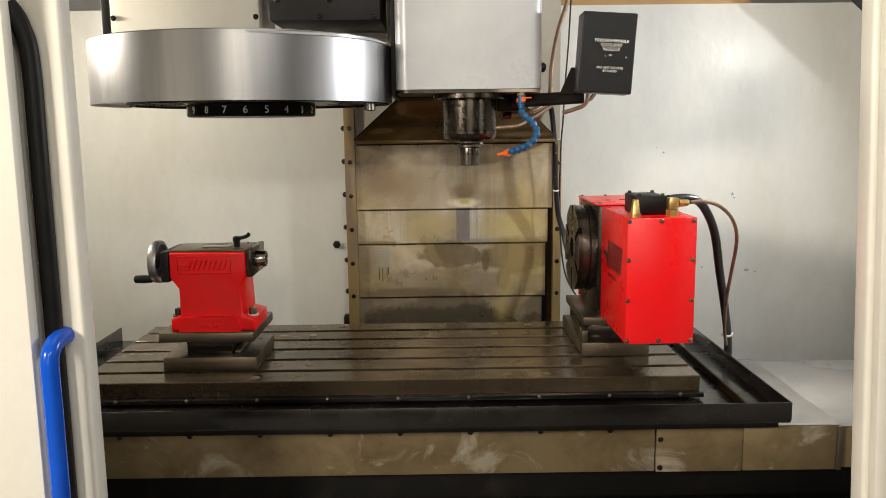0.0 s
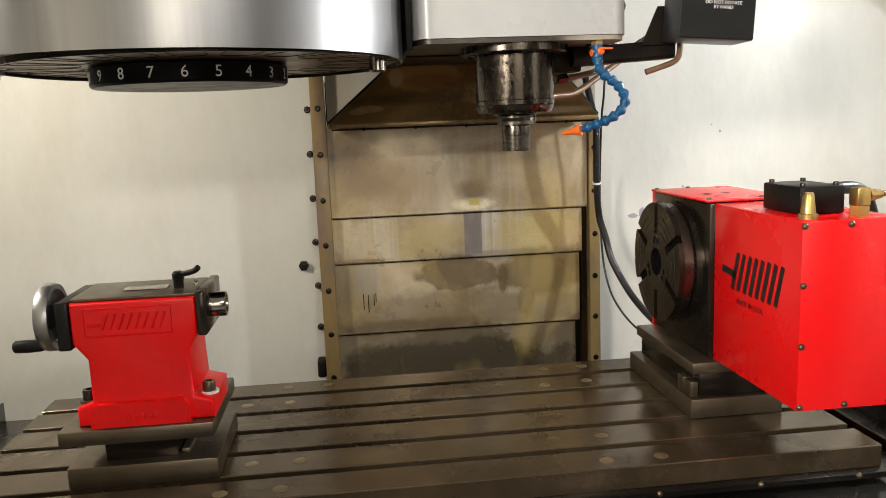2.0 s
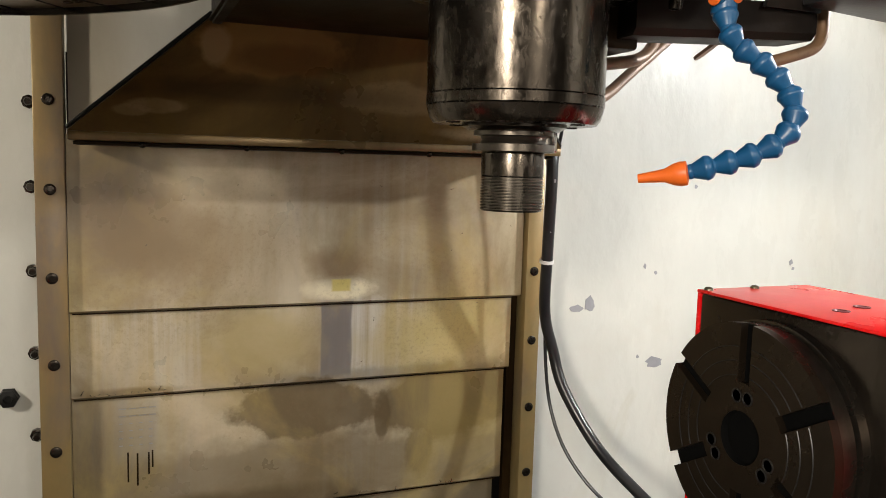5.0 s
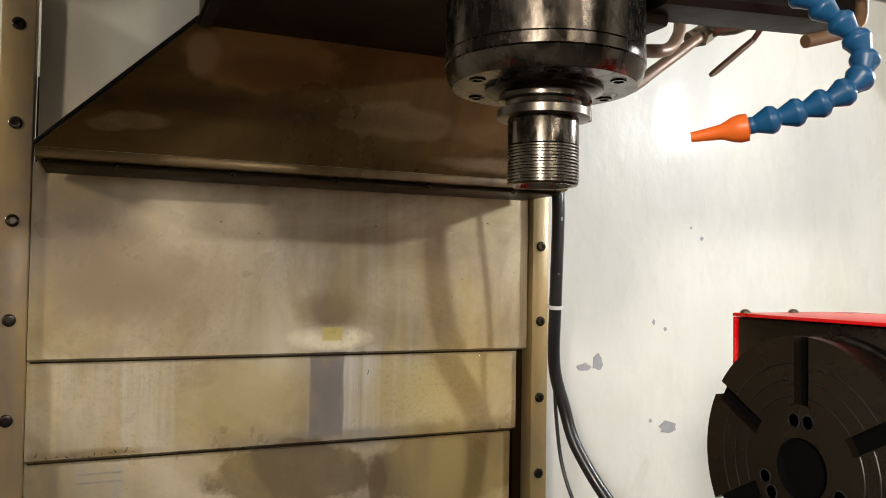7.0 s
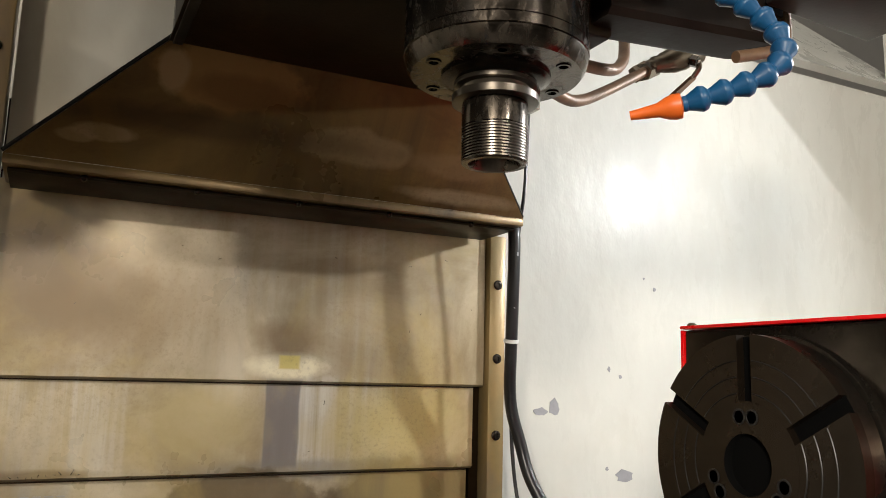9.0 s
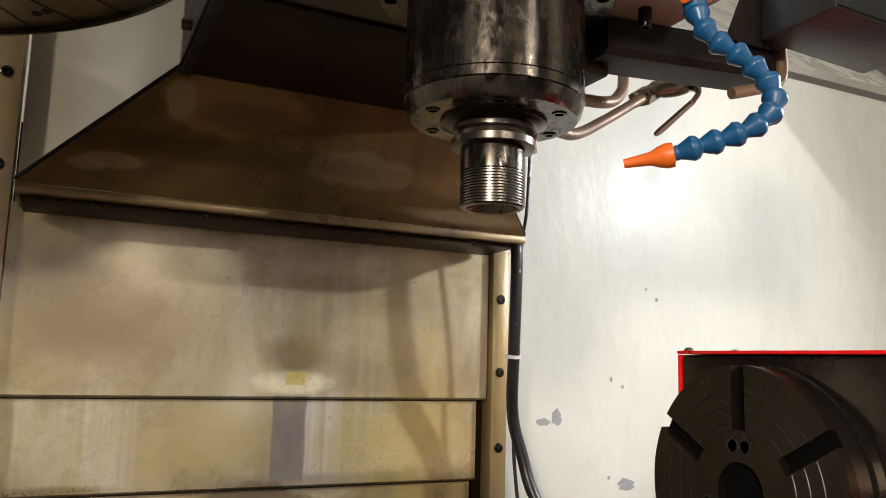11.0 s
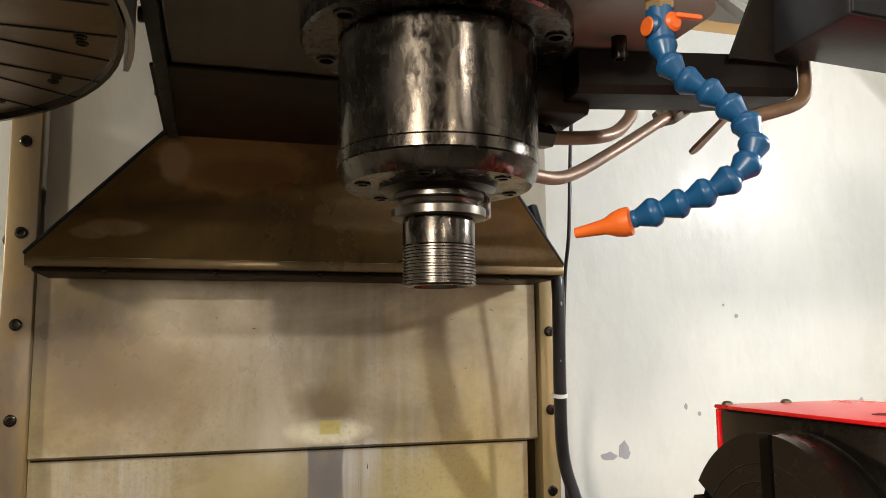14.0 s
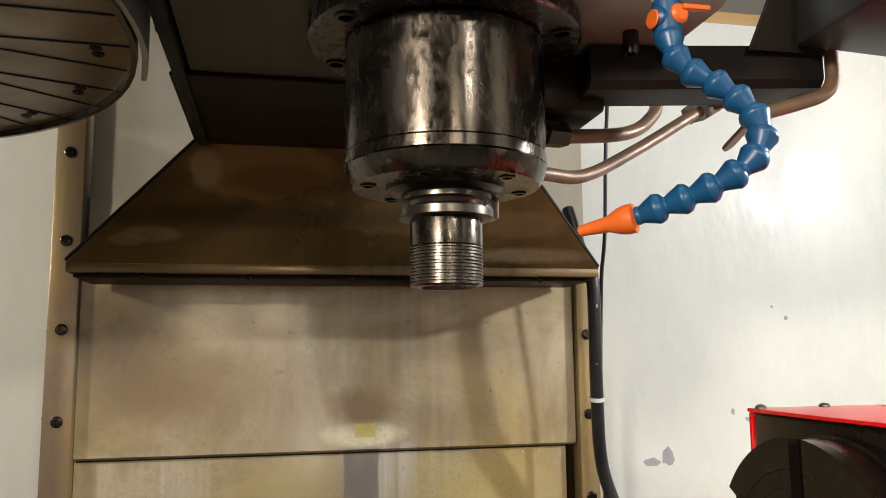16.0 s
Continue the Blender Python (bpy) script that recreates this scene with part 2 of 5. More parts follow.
M_COVER = surface("way_cover_stainless", (0.24, 0.18, 0.095), (0.12, 0.082, 0.038), 0.28, 0.5, metal=0.5, scale=6, fine=80, lo=0.42, hi=0.66, bump=0.05,
                  third=(0.42, 0.37, 0.28), third_scale=9, third_lo=0.58, third_hi=0.68)
M_COVER_TOP = surface("bright_cover_sheet", (0.62, 0.61, 0.60), (0.52, 0.50, 0.47), 0.2, 0.35, metal=0.9, scale=3, fine=40, bump=0.05, bump_scale=40)
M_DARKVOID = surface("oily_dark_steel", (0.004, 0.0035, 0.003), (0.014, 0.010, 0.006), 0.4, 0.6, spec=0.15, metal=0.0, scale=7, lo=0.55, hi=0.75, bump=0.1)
M_RED = surface("red_enamel", (0.84, 0.004, 0.006), (0.76, 0.004, 0.006), 0.24, 0.34, spec=0.5, scale=5, fine=60, bump=0.03, bump_scale=120)
M_RED_CAST = surface("red_painted_casting", (0.82, 0.005, 0.006), (0.72, 0.004, 0.006), 0.28, 0.42, spec=0.3, scale=9, fine=80, bump=0.28, bump_scale=110)
M_BLACK = surface("black_plastic", (0.006, 0.006, 0.006), (0.011, 0.011, 0.011), 0.38, 0.5, spec=0.22, scale=20, bump=0.06)
M_DRUM = surface("matt_black_drum", (0.006, 0.006, 0.006), (0.010, 0.010, 0.009), 0.3, 0.45, spec=0.06, scale=20, bump=0.04)
M_BOX = surface("black_enclosure_plastic", (0.022, 0.0215, 0.022), (0.034, 0.031, 0.030), 0.36, 0.5, spec=0.3, scale=8, bump=0.05)
M_RUBBER = surface("black_rubber", (0.006, 0.006, 0.006), (0.014, 0.013, 0.012), 0.45, 0.6, spec=0.22, scale=30, bump=0.05)
M_CABLE = surface("black_cable_sheath", (0.012, 0.012, 0.014), (0.02, 0.02, 0.022), 0.28, 0.4, scale=30, bump=0.02)
M_OXIDE = surface("black_oxide_steel", (0.055, 0.045, 0.036), (0.024, 0.019, 0.015), 0.16, 0.34, metal=0.85, scale=10, fine=140, bump=0.04)
M_RIM = surface("polished_dark_steel", (0.14, 0.122, 0.10), (0.06, 0.050, 0.040), 0.24, 0.36, metal=0.95, scale=12, fine=150, bump=0.03)
# dark base carries dirt plus shade; pale patch on the right is lit paint
M_BOTTOM = stained_sheet("dirt_and_shade_underside", (0.024, 0.016, 0.008), (0.010, 0.0065, 0.003), (0.035, 0.025, 0.014), 0.1, 0.3, 0.45, [(0.285, 1.478, 0.075, 0.6, 0.7, False, (0.40, 0.355, 0.28), 0.9)])
M_FACE = surface("dark_turned_steel", (0.030, 0.021, 0.014), (0.014, 0.010, 0.006), 0.26, 0.4, metal=0.6, scale=10, fine=140, bump=0.05)
M_BRACKET = surface("black_painted_steel", (0.009, 0.007, 0.006), (0.018, 0.013, 0.010), 0.5, 0.65, spec=0.1, scale=14, bump=0.06)
M_SPINDLE = surface("oily_spindle_steel", (0.095, 0.080, 0.064), (0.024, 0.019, 0.015), 0.10, 0.34, gloss=(150.0, 1, 1, 0.5), metal=0.95, scale=9, fine=120, bump=0.05, stretch=(1, 1, 0.35))
M_CHROME = surface("bright_ground_steel", (0.46, 0.43, 0.39), (0.30, 0.275, 0.24), 0.14, 0.26, metal=1.0, scale=20, bump=0.02)
M_ALU = surface("brushed_aluminium", (0.38, 0.38, 0.385), (0.32, 0.32, 0.325), 0.34, 0.42, metal=0.95, scale=30, fine=260, bump=0.04, bump_scale=200, stretch=(1, 1, 0.03))
M_HEAD = surface("head_grey_paint", (0.47, 0.48, 0.49), (0.40, 0.41, 0.42), 0.26, 0.36, metal=0.0, scale=5, fine=60, bump=0.03, third=(0.55, 0.53, 0.50),
                 third_scale=7, third_lo=0.66, third_hi=0.75)
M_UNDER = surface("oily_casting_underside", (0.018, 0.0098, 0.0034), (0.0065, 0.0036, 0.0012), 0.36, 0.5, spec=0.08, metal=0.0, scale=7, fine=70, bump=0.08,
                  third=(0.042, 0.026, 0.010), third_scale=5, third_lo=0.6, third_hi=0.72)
M_CAROUSEL = surface("carousel_stained_metal", (0.13, 0.082, 0.034), (0.055, 0.033, 0.013), 0.3, 0.46, metal=0.7, scale=6, fine=80, bump=0.05,
                     third=(0.20, 0.15, 0.085), third_scale=8, third_lo=0.58, third_hi=0.7)
M_COPPER = surface("tarnished_copper", (0.20, 0.115, 0.062), (0.10, 0.062, 0.038), 0.42, 0.58, metal=0.25, scale=25, fine=150, bump=0.04)
M_BRASS = surface("brass_fitting", (0.62, 0.42, 0.15), (0.48, 0.31, 0.11), 0.3, 0.42, metal=0.9, scale=40, bump=0.05)
M_BLUE = surface("blue_hose_plastic", (0.008, 0.085, 0.21), (0.006, 0.065, 0.17), 0.32, 0.42, scale=40, bump=0.03)
M_ORANGE = surface("orange_plastic", (0.85, 0.16, 0.02), (0.75, 0.13, 0.015), 0.36, 0.45, scale=40, bump=0.03)
M_HANDLE = surface("blue_enamel", (0.006, 0.085, 0.56), (0.005, 0.07, 0.48), 0.18, 0.26, scale=12, bump=0.02)
M_WHITE_INK = plain("white_print", (0.82, 0.82, 0.80), 0.5)
# near-black stands in for the shade deep inside bore and slots
M_BORE = plain("shade_black_bore", (0.002, 0.002, 0.002), 0.9, spec=0.1)
M_BLACK_INK = plain("black_print", (0.010, 0.009, 0.009), 0.4)
M_DARK_RED_INK = plain("dark_red_print", (0.12, 0.004, 0.006), 0.45)
M_WOOD = surface("brown_board", (0.42, 0.26, 0.10), (0.32, 0.19, 0.07), 0.6, scale=5, stretch=(0.3, 1, 1))
M_CHIPPED = surface("bare_primer", (0.30, 0.30, 0.32), (0.24, 0.24, 0.26), 0.5, scale=40)
M_LENS = plain("lamp_lens", (1.0, 0.96, 0.9), 0.3, emit=6.0)
M_TIE = plain("white_nylon_tie", (0.7, 0.7, 0.68), 0.4)


# ---- mesh helpers ----
def box(bm, x0, x1, y0, y1, z0, z1, bevel=0.0, seg=2):
    r = bmesh.ops.create_cube(bm, size=1.0)
    vs = r["verts"]
    for v in vs:
        v.co = Vector((x0 + (v.co.x + 0.5) * (x1 - x0), y0 + (v.co.y + 0.5) * (y1 - y0), z0 + (v.co.z + 0.5) * (z1 - z0)))
    if bevel:
        es = list({e for v in vs for e in v.link_edges})
        bmesh.ops.bevel(bm, geom=es, offset=bevel, segments=seg, affect="EDGES", profile=0.5)
    return bm


def axis_matrix(p0, p1):
    d = Vector(p1) - Vector(p0)
    return Matrix.Translation(p0) @ d.to_track_quat("Z", "Y").to_matrix().to_4x4()


def lathe(bm, profile, m=None, seg=40, close=True):
    """Turn a profile of (radius, height) pairs about the z axis of m."""
    m = m or Matrix()
    rings = []
    for r, z in profile:
        if r < 1e-6:
            rings.append([bm.verts.new(m @ Vector((0, 0, z)))])
        else:
            rings.append([bm.verts.new(m @ Vector((r * math.cos(a), r * math.sin(a), z))) for a in (2 * math.pi * i / seg for i in range(seg))])
    for a, b in zip(rings, rings[1:]):
        for i in range(seg):
            j = (i + 1) % seg
            if len(a) == 1 and len(b) > 1:
                bm.faces.new((a[0], b[j], b[i]))
            elif len(b) == 1 and len(a) > 1:
                bm.faces.new((a[i], a[j], b[0]))
            elif len(a) > 1:
                bm.faces.new((a[i], a[j], b[j], b[i]))
    if close:
        if len(rings[0]) > 1:
            bm.faces.new(list(reversed(rings[0])))
        if len(rings[-1]) > 1:
            bm.faces.new(rings[-1])
    return bm


def cyl(bm, p0, p1, r0, r1=None, seg=24, bevel=0.0):
    r1 = r0 if r1 is None else r1
    L = (Vector(p1) - Vector(p0)).length
    if bevel:
        prof = [(r0 - bevel, 0), (r0, bevel), (r1, L - bevel), (r1 - bevel, L)]
    else:
        prof = [(r0, 0), (r1, L)]
    return lathe(bm, prof, axis_matrix(p0, p1), seg)


def spline(points, n=8):
    """A smooth curve through the points."""
    P = [Vector(p) for p in points]
    P = [P[0] * 2 - P[1]] + P + [P[-1] * 2 - P[-2]]
    out = []
    for i in range(1, len(P) - 2):
        a, b, c, d = P[i - 1], P[i], P[i + 1], P[i + 2]
        for k in range(n):
            t = k / n
            out.append(0.5 * ((2 * b) + (c - a) * t + (2 * a - 5 * b + 4 * c - d) * t * t + (3 * b - a - 3 * c + d) * t ** 3))
    out.append(P[-2])
    return out


def tube(bm, points, r, seg=12, n=8, smooth=True):
    pts = spline(points, n) if smooth else [Vector(p) for p in points]
    rings, up = [], None
    for i, p in enumerate(pts):
        d = (pts[min(i + 1, len(pts) - 1)] - pts[max(i - 1, 0)]).normalized()
        if up is None:
            up = d.orthogonal().normalized()
        up = (up - d * up.dot(d)).normalized()
        side = d.cross(up)
        rings.append([bm.verts.new(p + r * (math.cos(a) * up + math.sin(a) * side)) for a in (2 * math.pi * k / seg for k in range(seg))])
    for a, b in zip(rings, rings[1:]):
        for i in range(seg):
            j = (i + 1) % seg
            bm.faces.new((a[i], a[j], b[j], b[i]))
    bm.faces.new(list(reversed(rings[0])))
    bm.faces.new(rings[-1])
    return bm


def prism(bm, outline, to3, depth):
    """An outline of (u, v) pairs pushed along: to3(u, v, w) gives the place for w = 0 and w = depth."""
    a = [bm.verts.new(to3(u, v, 0)) for u, v in outline]
    b = [bm.verts.new(to3(u, v, depth)) for u, v in outline]
    n = len(a)
    bm.faces.new(a)
    bm.faces.new(list(reversed(b)))
    for i in range(n):
        j = (i + 1) % n
        bm.faces.new((a[j], a[i], b[i], b[j]))
    bmesh.ops.recalc_face_normals(bm, faces=bm.faces[:])
    return bm


def finish(name, bm, mat, smooth=35):
    bmesh.ops.recalc_face_normals(bm, faces=bm.faces[:])
    me = bpy.data.meshes.new(name)
    bm.to_mesh(me)
    bm.free()
    me.materials.append(mat)
    if smooth:
        me.shade_smooth()
        me.set_sharp_from_angle(angle=radians(smooth))
    return me


def part(name, bm, mat, parent, label="", smooth=35):
    ob = new(name, finish(name, bm, mat, smooth))
    if parent:
        ob.parent = parent
        ob.matrix_parent_inverse = Matrix.Translation(-thing_origin(parent))
    return tagged(ob, label) if label else ob


def thing_origin(ob):
    v = Vector(ob.location)
    return v if ob.parent is None else v + Vector((0, 0, 0))


def thing(name, at, label, category, group="", kind=""):
    ob = new(name)
    ob.empty_display_size = 0.05
    ob.location = at
    return tagged(ob, label, category, group, kind)


def single(name, bm, mat, label, category, group="", kind="", smooth=35):
    ob = new(name, finish(name, bm, mat, smooth))
    return tagged(ob, label, category, group, kind)


def subpart(name, bm, mat, parent, label="", smooth=35):
    """A part of a part (the parent part already sits at the world's origin)."""
    ob = new(name, finish(name, bm, mat, smooth))
    ob.parent = parent
    ob.matrix_parent_inverse = parent.matrix_basis.inverted() if parent.parent is None else Matrix()
    return tagged(ob, label) if label else ob


def B():
    return bmesh.new()


def lettering(name, text, size, m, mat, parent, extrude=0.0003, align="CENTER"):
    cu = bpy.data.curves.new(name, "FONT")
    cu.body, cu.size, cu.extrude, cu.align_x, cu.align_y = text, size, extrude, align, "CENTER"
    cu.resolution_u = 3
    tmp = bpy.data.objects.new(name + "_tmp", cu)
    scene.collection.objects.link(tmp)
    bpy.context.view_layer.update()
    me = bpy.data.meshes.new_from_object(tmp.evaluated_get(bpy.context.evaluated_depsgraph_get()))
    bpy.data.objects.remove(tmp)
    me.transform(m)
    me.materials.clear()
    me.materials.append(mat)
    ob = new(name, me)
    ob.parent = parent
    ob.matrix_parent_inverse = Matrix.Translation(-thing_origin(parent)) if parent.parent is None else Matrix()
    return ob


def socket_screw(bm, at, direction, r, h):
    """A cap screw: head with a recessed hexagon, standing at a place along a direction."""
    m = axis_matrix(at, Vector(at) + Vector(direction))
    lathe(bm, [(r, 0), (r, h * 0.85), (r * 0.9, h), (r * 0.55, h), (r * 0.5, h * 0.45), (0, h * 0.45)], m, 12)
    return bm


def dome_screw(bm, at, direction, r, h):
    m = axis_matrix(at, Vector(at) + Vector(direction))
    lathe(bm, [(r, 0), (r * 0.92, h * 0.5), (r * 0.6, h * 0.9), (r * 0.3, h), (r * 0.25, h * 0.7), (0, h * 0.7)], m, 12)
    return bm


# ---- setting: shop and machine enclosure ----
WALL_Y, WALL_TOP = 2.57, 1.735
X_LEFT, X_RIGHT = -1.12, 1.30
DOOR_Y = 1.45
single("ground", box(B(), -6, 6, -6, 5, -0.1, 0.0), M_CONCRETE, "worn grey concrete shop floor", "floor", kind="structure")
single("ceiling", box(B(), -6, 6, -6, 5, 4.0, 4.1), M_SHOP, "pale shop ceiling high above the machine", "ceiling", kind="structure")
for nm, b in (("wall_north", (-6, 6, 5, 5.1, 0, 4)), ("wall_west", (-6.1, -6, -6, 5, 0, 4)), ("wall_east", (6, 6.1, -6, 5, 0, 4))):
    single(nm, box(B(), *b), M_SHOP, "plain grey painted shop wall", "wall", kind="structure")
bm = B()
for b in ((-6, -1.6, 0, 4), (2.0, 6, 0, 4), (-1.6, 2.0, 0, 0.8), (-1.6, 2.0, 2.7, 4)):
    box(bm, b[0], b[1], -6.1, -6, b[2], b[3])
single("wall_south", bm, M_SHOP, "plain grey painted shop wall with an added unseen window", "wall", kind="structure")
# unseen window, added as surround for the front fill
win = thing("added_window", (0.2, -6.05, 0.8), "unseen steel-framed window added around the front fill lamp", "window", kind="structure")
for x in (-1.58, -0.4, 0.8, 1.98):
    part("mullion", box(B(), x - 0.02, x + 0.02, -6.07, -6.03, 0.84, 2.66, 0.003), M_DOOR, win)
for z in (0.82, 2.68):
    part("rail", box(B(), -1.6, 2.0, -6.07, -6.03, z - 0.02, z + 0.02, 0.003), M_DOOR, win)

single("back_panel", box(B(), X_LEFT, X_RIGHT + 0.02, WALL_Y, WALL_Y + 0.02, 0.3, WALL_TOP), M_WALL,
       "glossy off-white painted sheet-metal back of the enclosure", "enclosure wall", kind="structure")
single("side_panel_left", box(B(), X_LEFT - 0.02, X_LEFT, DOOR_Y, WALL_Y + 0.02, 0.3, 1.9), M_WALL, "off-white painted enclosure side sheet", "enclosure wall", kind="structure")
single("side_panel_right", box(B(), X_RIGHT + 0.02, X_RIGHT + 0.04, DOOR_Y, WALL_Y + 0.02, 0.3, 1.9), M_WALL, "off-white painted enclosure side sheet", "enclosure wall", kind="structure")
single("enclosure_floor", box(B(), X_LEFT, X_RIGHT, DOOR_Y - 0.02, WALL_Y, 0.28, 0.30), M_DARKVOID, "dark oily chip pan floor of the machine", "chip pan", kind="structure")
# upper sloped sheet and board above the back sheet
bm = B()
prism(bm, [(WALL_Y + 0.004, WALL_TOP + 0.03), (WALL_Y + 0.35, 2.10), (WALL_Y + 0.36, 2.09), (WALL_Y + 0.016, WALL_TOP + 0.022)], lambda u, v, w: Vector((0.78 + w, u, v)), 0.6)
single("upper_panel", bm, M_WALL, "off-white sloped sheet above the enclosure back", "enclosure panel", kind="structure")
single("board", box(B(), 0.42, 0.95, WALL_Y + 0.004, WALL_Y + 0.016, WALL_TOP, WALL_TOP + 0.02, 0.002), M_WOOD, "brown board edge lying along the enclosure's top", "board")

# front cladding and doors
def front_panels():
    t = thing("front_panel_left", (-0.9, 1.38, 0.3), "cream painted front cladding beside the door opening", "machine cladding", kind="structure")
    part("panel", box(B(), -1.6, -0.480, 1.375, 1.40, 0.1, 2.1, 0.004), M_DOOR, t)
    part("gasket", tube(B(), [(-0.487, 1.405, 1.575), (-0.474, 1.412, 1.545), (-0.467, 1.415, 1.49), (-0.467, 1.415, 1.3), (-0.467, 1.415, 0.3)], 0.0125, 12), M_RUBBER, t, "black rubber door seal")
    d = thing("door_1", (-0.6, 1.44, 0.3), "cream sliding machine door standing open with blue handle", "door", kind="structure")
    part("leaf", box(B(), -1.05, -0.428, 1.425, 1.462, 0.3, 2.1, 0.006, 3), M_DOOR, d)
    part("handle", tube(B(), [(-0.455, 1.430, 1.118), (-0.457, 1.405, 1.117), (-0.458, 1.386, 1.108), (-0.459, 1.378, 1.088), (-0.459, 1.378, 1.02), (-0.459, 1.378, 0.80),
                               (-0.457, 1.380, 0.78), (-0.448, 1.40, 0.765), (-0.44, 1.432, 0.765)], 0.0125, 16), M_HANDLE, d, "glossy blue tubular door handle")
    r = thing("door_2", (1.0, 1.44, 0.3), "cream machine door edge beside the opening", "door", kind="structure")
    lean = Matrix.Translation((0.692, 1.44, 1.228)) @ Matrix.Rotation(radians(-2.4), 4, "Y") @ Matrix.Translation((-0.692, -1.44, -1.228))
    for nm, b in (("leaf", (0.692, 1.5, 1.425, 1.462, 0.3, 2.1, 0.006, 3)), ("edge_trim", (0.700, 0.72, 1.405, 1.4245, 0.3, 2.1, 0.003))):
        bm = box(B(), *b)
        bm.transform(lean)
        part(nm, bm, M_DOOR, r)


front_panels()


# ---- column with its way covers ----
def column():
    xl0, xl1, xr0, xr1 = -0.173, -0.144, 0.3995, 0.4220
    yf = 2.508
    t = thing("column_way_cover", (0.13, 2.54, 0.3), "telescoping stainless column cover with brown coolant stains", "way cover")
    zs = [1.3735, 1.186, 1.089, 0.936, 0.78]
    for i in range(4):
        y = yf + 0.003 + 0.005 * i
        bm = B()
        prism(bm, [(y, zs[i]), (y, zs[i + 1] - 0.001), (y + 0.0035, zs[i + 1] - 0.0035), (y + 0.0035, zs[i])], lambda u, v, w: Vector((xl1 + 0.0006 + w, u, v)), xr0 - xl1 - (0.0028, 0.014, 0.019, 0.028)[i])
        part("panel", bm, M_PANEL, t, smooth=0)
        # dark strip draws the gap's shadow and rust below each panel lip
        if i < 3:
            part("lip_shadow_strip", box(B(), xl1 + 0.003, xr0 - 0.014 - 0.005 * i, y + 0.0022, y + 0.0038, zs[i + 1] - 0.0050, zs[i + 1] - 0.0037, 0.0003), M_UNDER, t, "dark strip under the panel lip for gap shadow and rust")
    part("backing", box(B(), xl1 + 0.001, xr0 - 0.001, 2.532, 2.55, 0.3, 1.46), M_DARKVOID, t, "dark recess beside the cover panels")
    for nm, x0, x1, side in (("guide_strip", xl0, xl1, 1), ("guide_strip", xr0, xr1, -1)):
        st = part(nm, box(B(), x0, x1, yf - 0.006, yf + 0.03, 0.78, 1.62 if side > 0 else 1.37, 0.0015), M_BRASSY, t, "oil-stained yellowish metal strip with screws")
        zz = [1.596, 1.502, 1.408, 1.316, 1.223, 1.130, 1.035, 0.942, 0.848] if side > 0 else [1.308, 1.217, 1.125, 1.034, 0.944, 0.852]
        for z in zz:
            bm = B()
            lathe(bm, [(0.006, 0), (0.006, 0.0012), (0.005, 0.0018), (0.0028, 0.0018), (0.0024, 0.0004), (0, 0.0004)], axis_matrix(((x0 + x1) / 2, yf - 0.006, z), ((x0 + x1) / 2, yf - 1, z)), 14)
            subpart("screw", bm, M_OXIDE, st)
    part("side_channel", box(B(), xr0 - 0.013, xr0 - 0.001, yf + 0.016, yf + 0.03, 0.78, 1.37), M_UNDER, t, "dark side channel")
    # scraped grid and dark runs on the third panel
    for r in range(6):
        for c in range(4):
            x, z = -0.096 + 0.0105 * c, 1.070 - 0.0085 * r
            part("scrape_mark", box(B(), x, x + (0.0075 if r < 2 else 0.0035), yf + 0.0127, yf + 0.0131, z, z + 0.0011), M_ALU, t)
    for x, z0, z1 in ((-0.088, 0.985, 1.020), (-0.078, 0.980, 1.018), (-0.066, 0.992, 1.018), (-0.062, 1.000, 1.020)):
        part("oil_run", box(B(), x, x + 0.0018, yf + 0.0127, yf + 0.0131, z0, z1), M_UNDER, t, "dark dried oil run")
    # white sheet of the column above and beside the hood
    single("column_sheet", box(B(), xl1 + 0.0035, 0.418, yf + 0.010, yf + 0.02, 1.372, 2.0), M_SHEET, "white painted sheet on the machine column, shade in its colour", "sheet panel", kind="structure")
    # screw ends through the enclosure's back sheet
    for z in (1.408, 1.316, 1.223, 1.130, 1.035, 0.944):
        s = thing("wall_bolt", (-0.182, WALL_Y, z), "oily dark bolt end sticking out of the back sheet", "bolt", "bolts beside the column")
        bm = B()
        lathe(bm, [(0.0075, 0), (0.0075, 0.006), (0.005, 0.0065), (0.0045, 0.014), (0.0035, 0.016), (0, 0.016)], axis_matrix((-0.182, WALL_Y, z), (-0.182, WALL_Y - 1, z)), 8)
        part("nut", bm, M_OXIDE, s)
    s = thing("wall_plug", (-0.210, WALL_Y, 1.080), "black round plug in the back sheet", "plug")
    part("cap", lathe(B(), [(0.0115, 0), (0.0105, 0.004), (0.0105, 0.009), (0.005, 0.011), (0.004, 0.008), (0, 0.008)], axis_matrix((-0.210, WALL_Y, 1.080), (-0.210, 1.0, 1.080)), 6), M_RUBBER, s)
    # foot wiper at the lower left of the column
    s = thing("wiper_block", (-0.178, 2.54, 0.86), "black rubber block at the foot of the column strip", "block")
    part("block", box(B(), -0.193, -0.174, 2.535, WALL_Y, 0.838, 0.878, 0.006, 3), M_RUBBER, s)


column()


# ---- spindle head with hood ----
HX0, HX1, HY0, HY1, HZ = -0.004, 0.300, 1.976, 2.325, 1.484


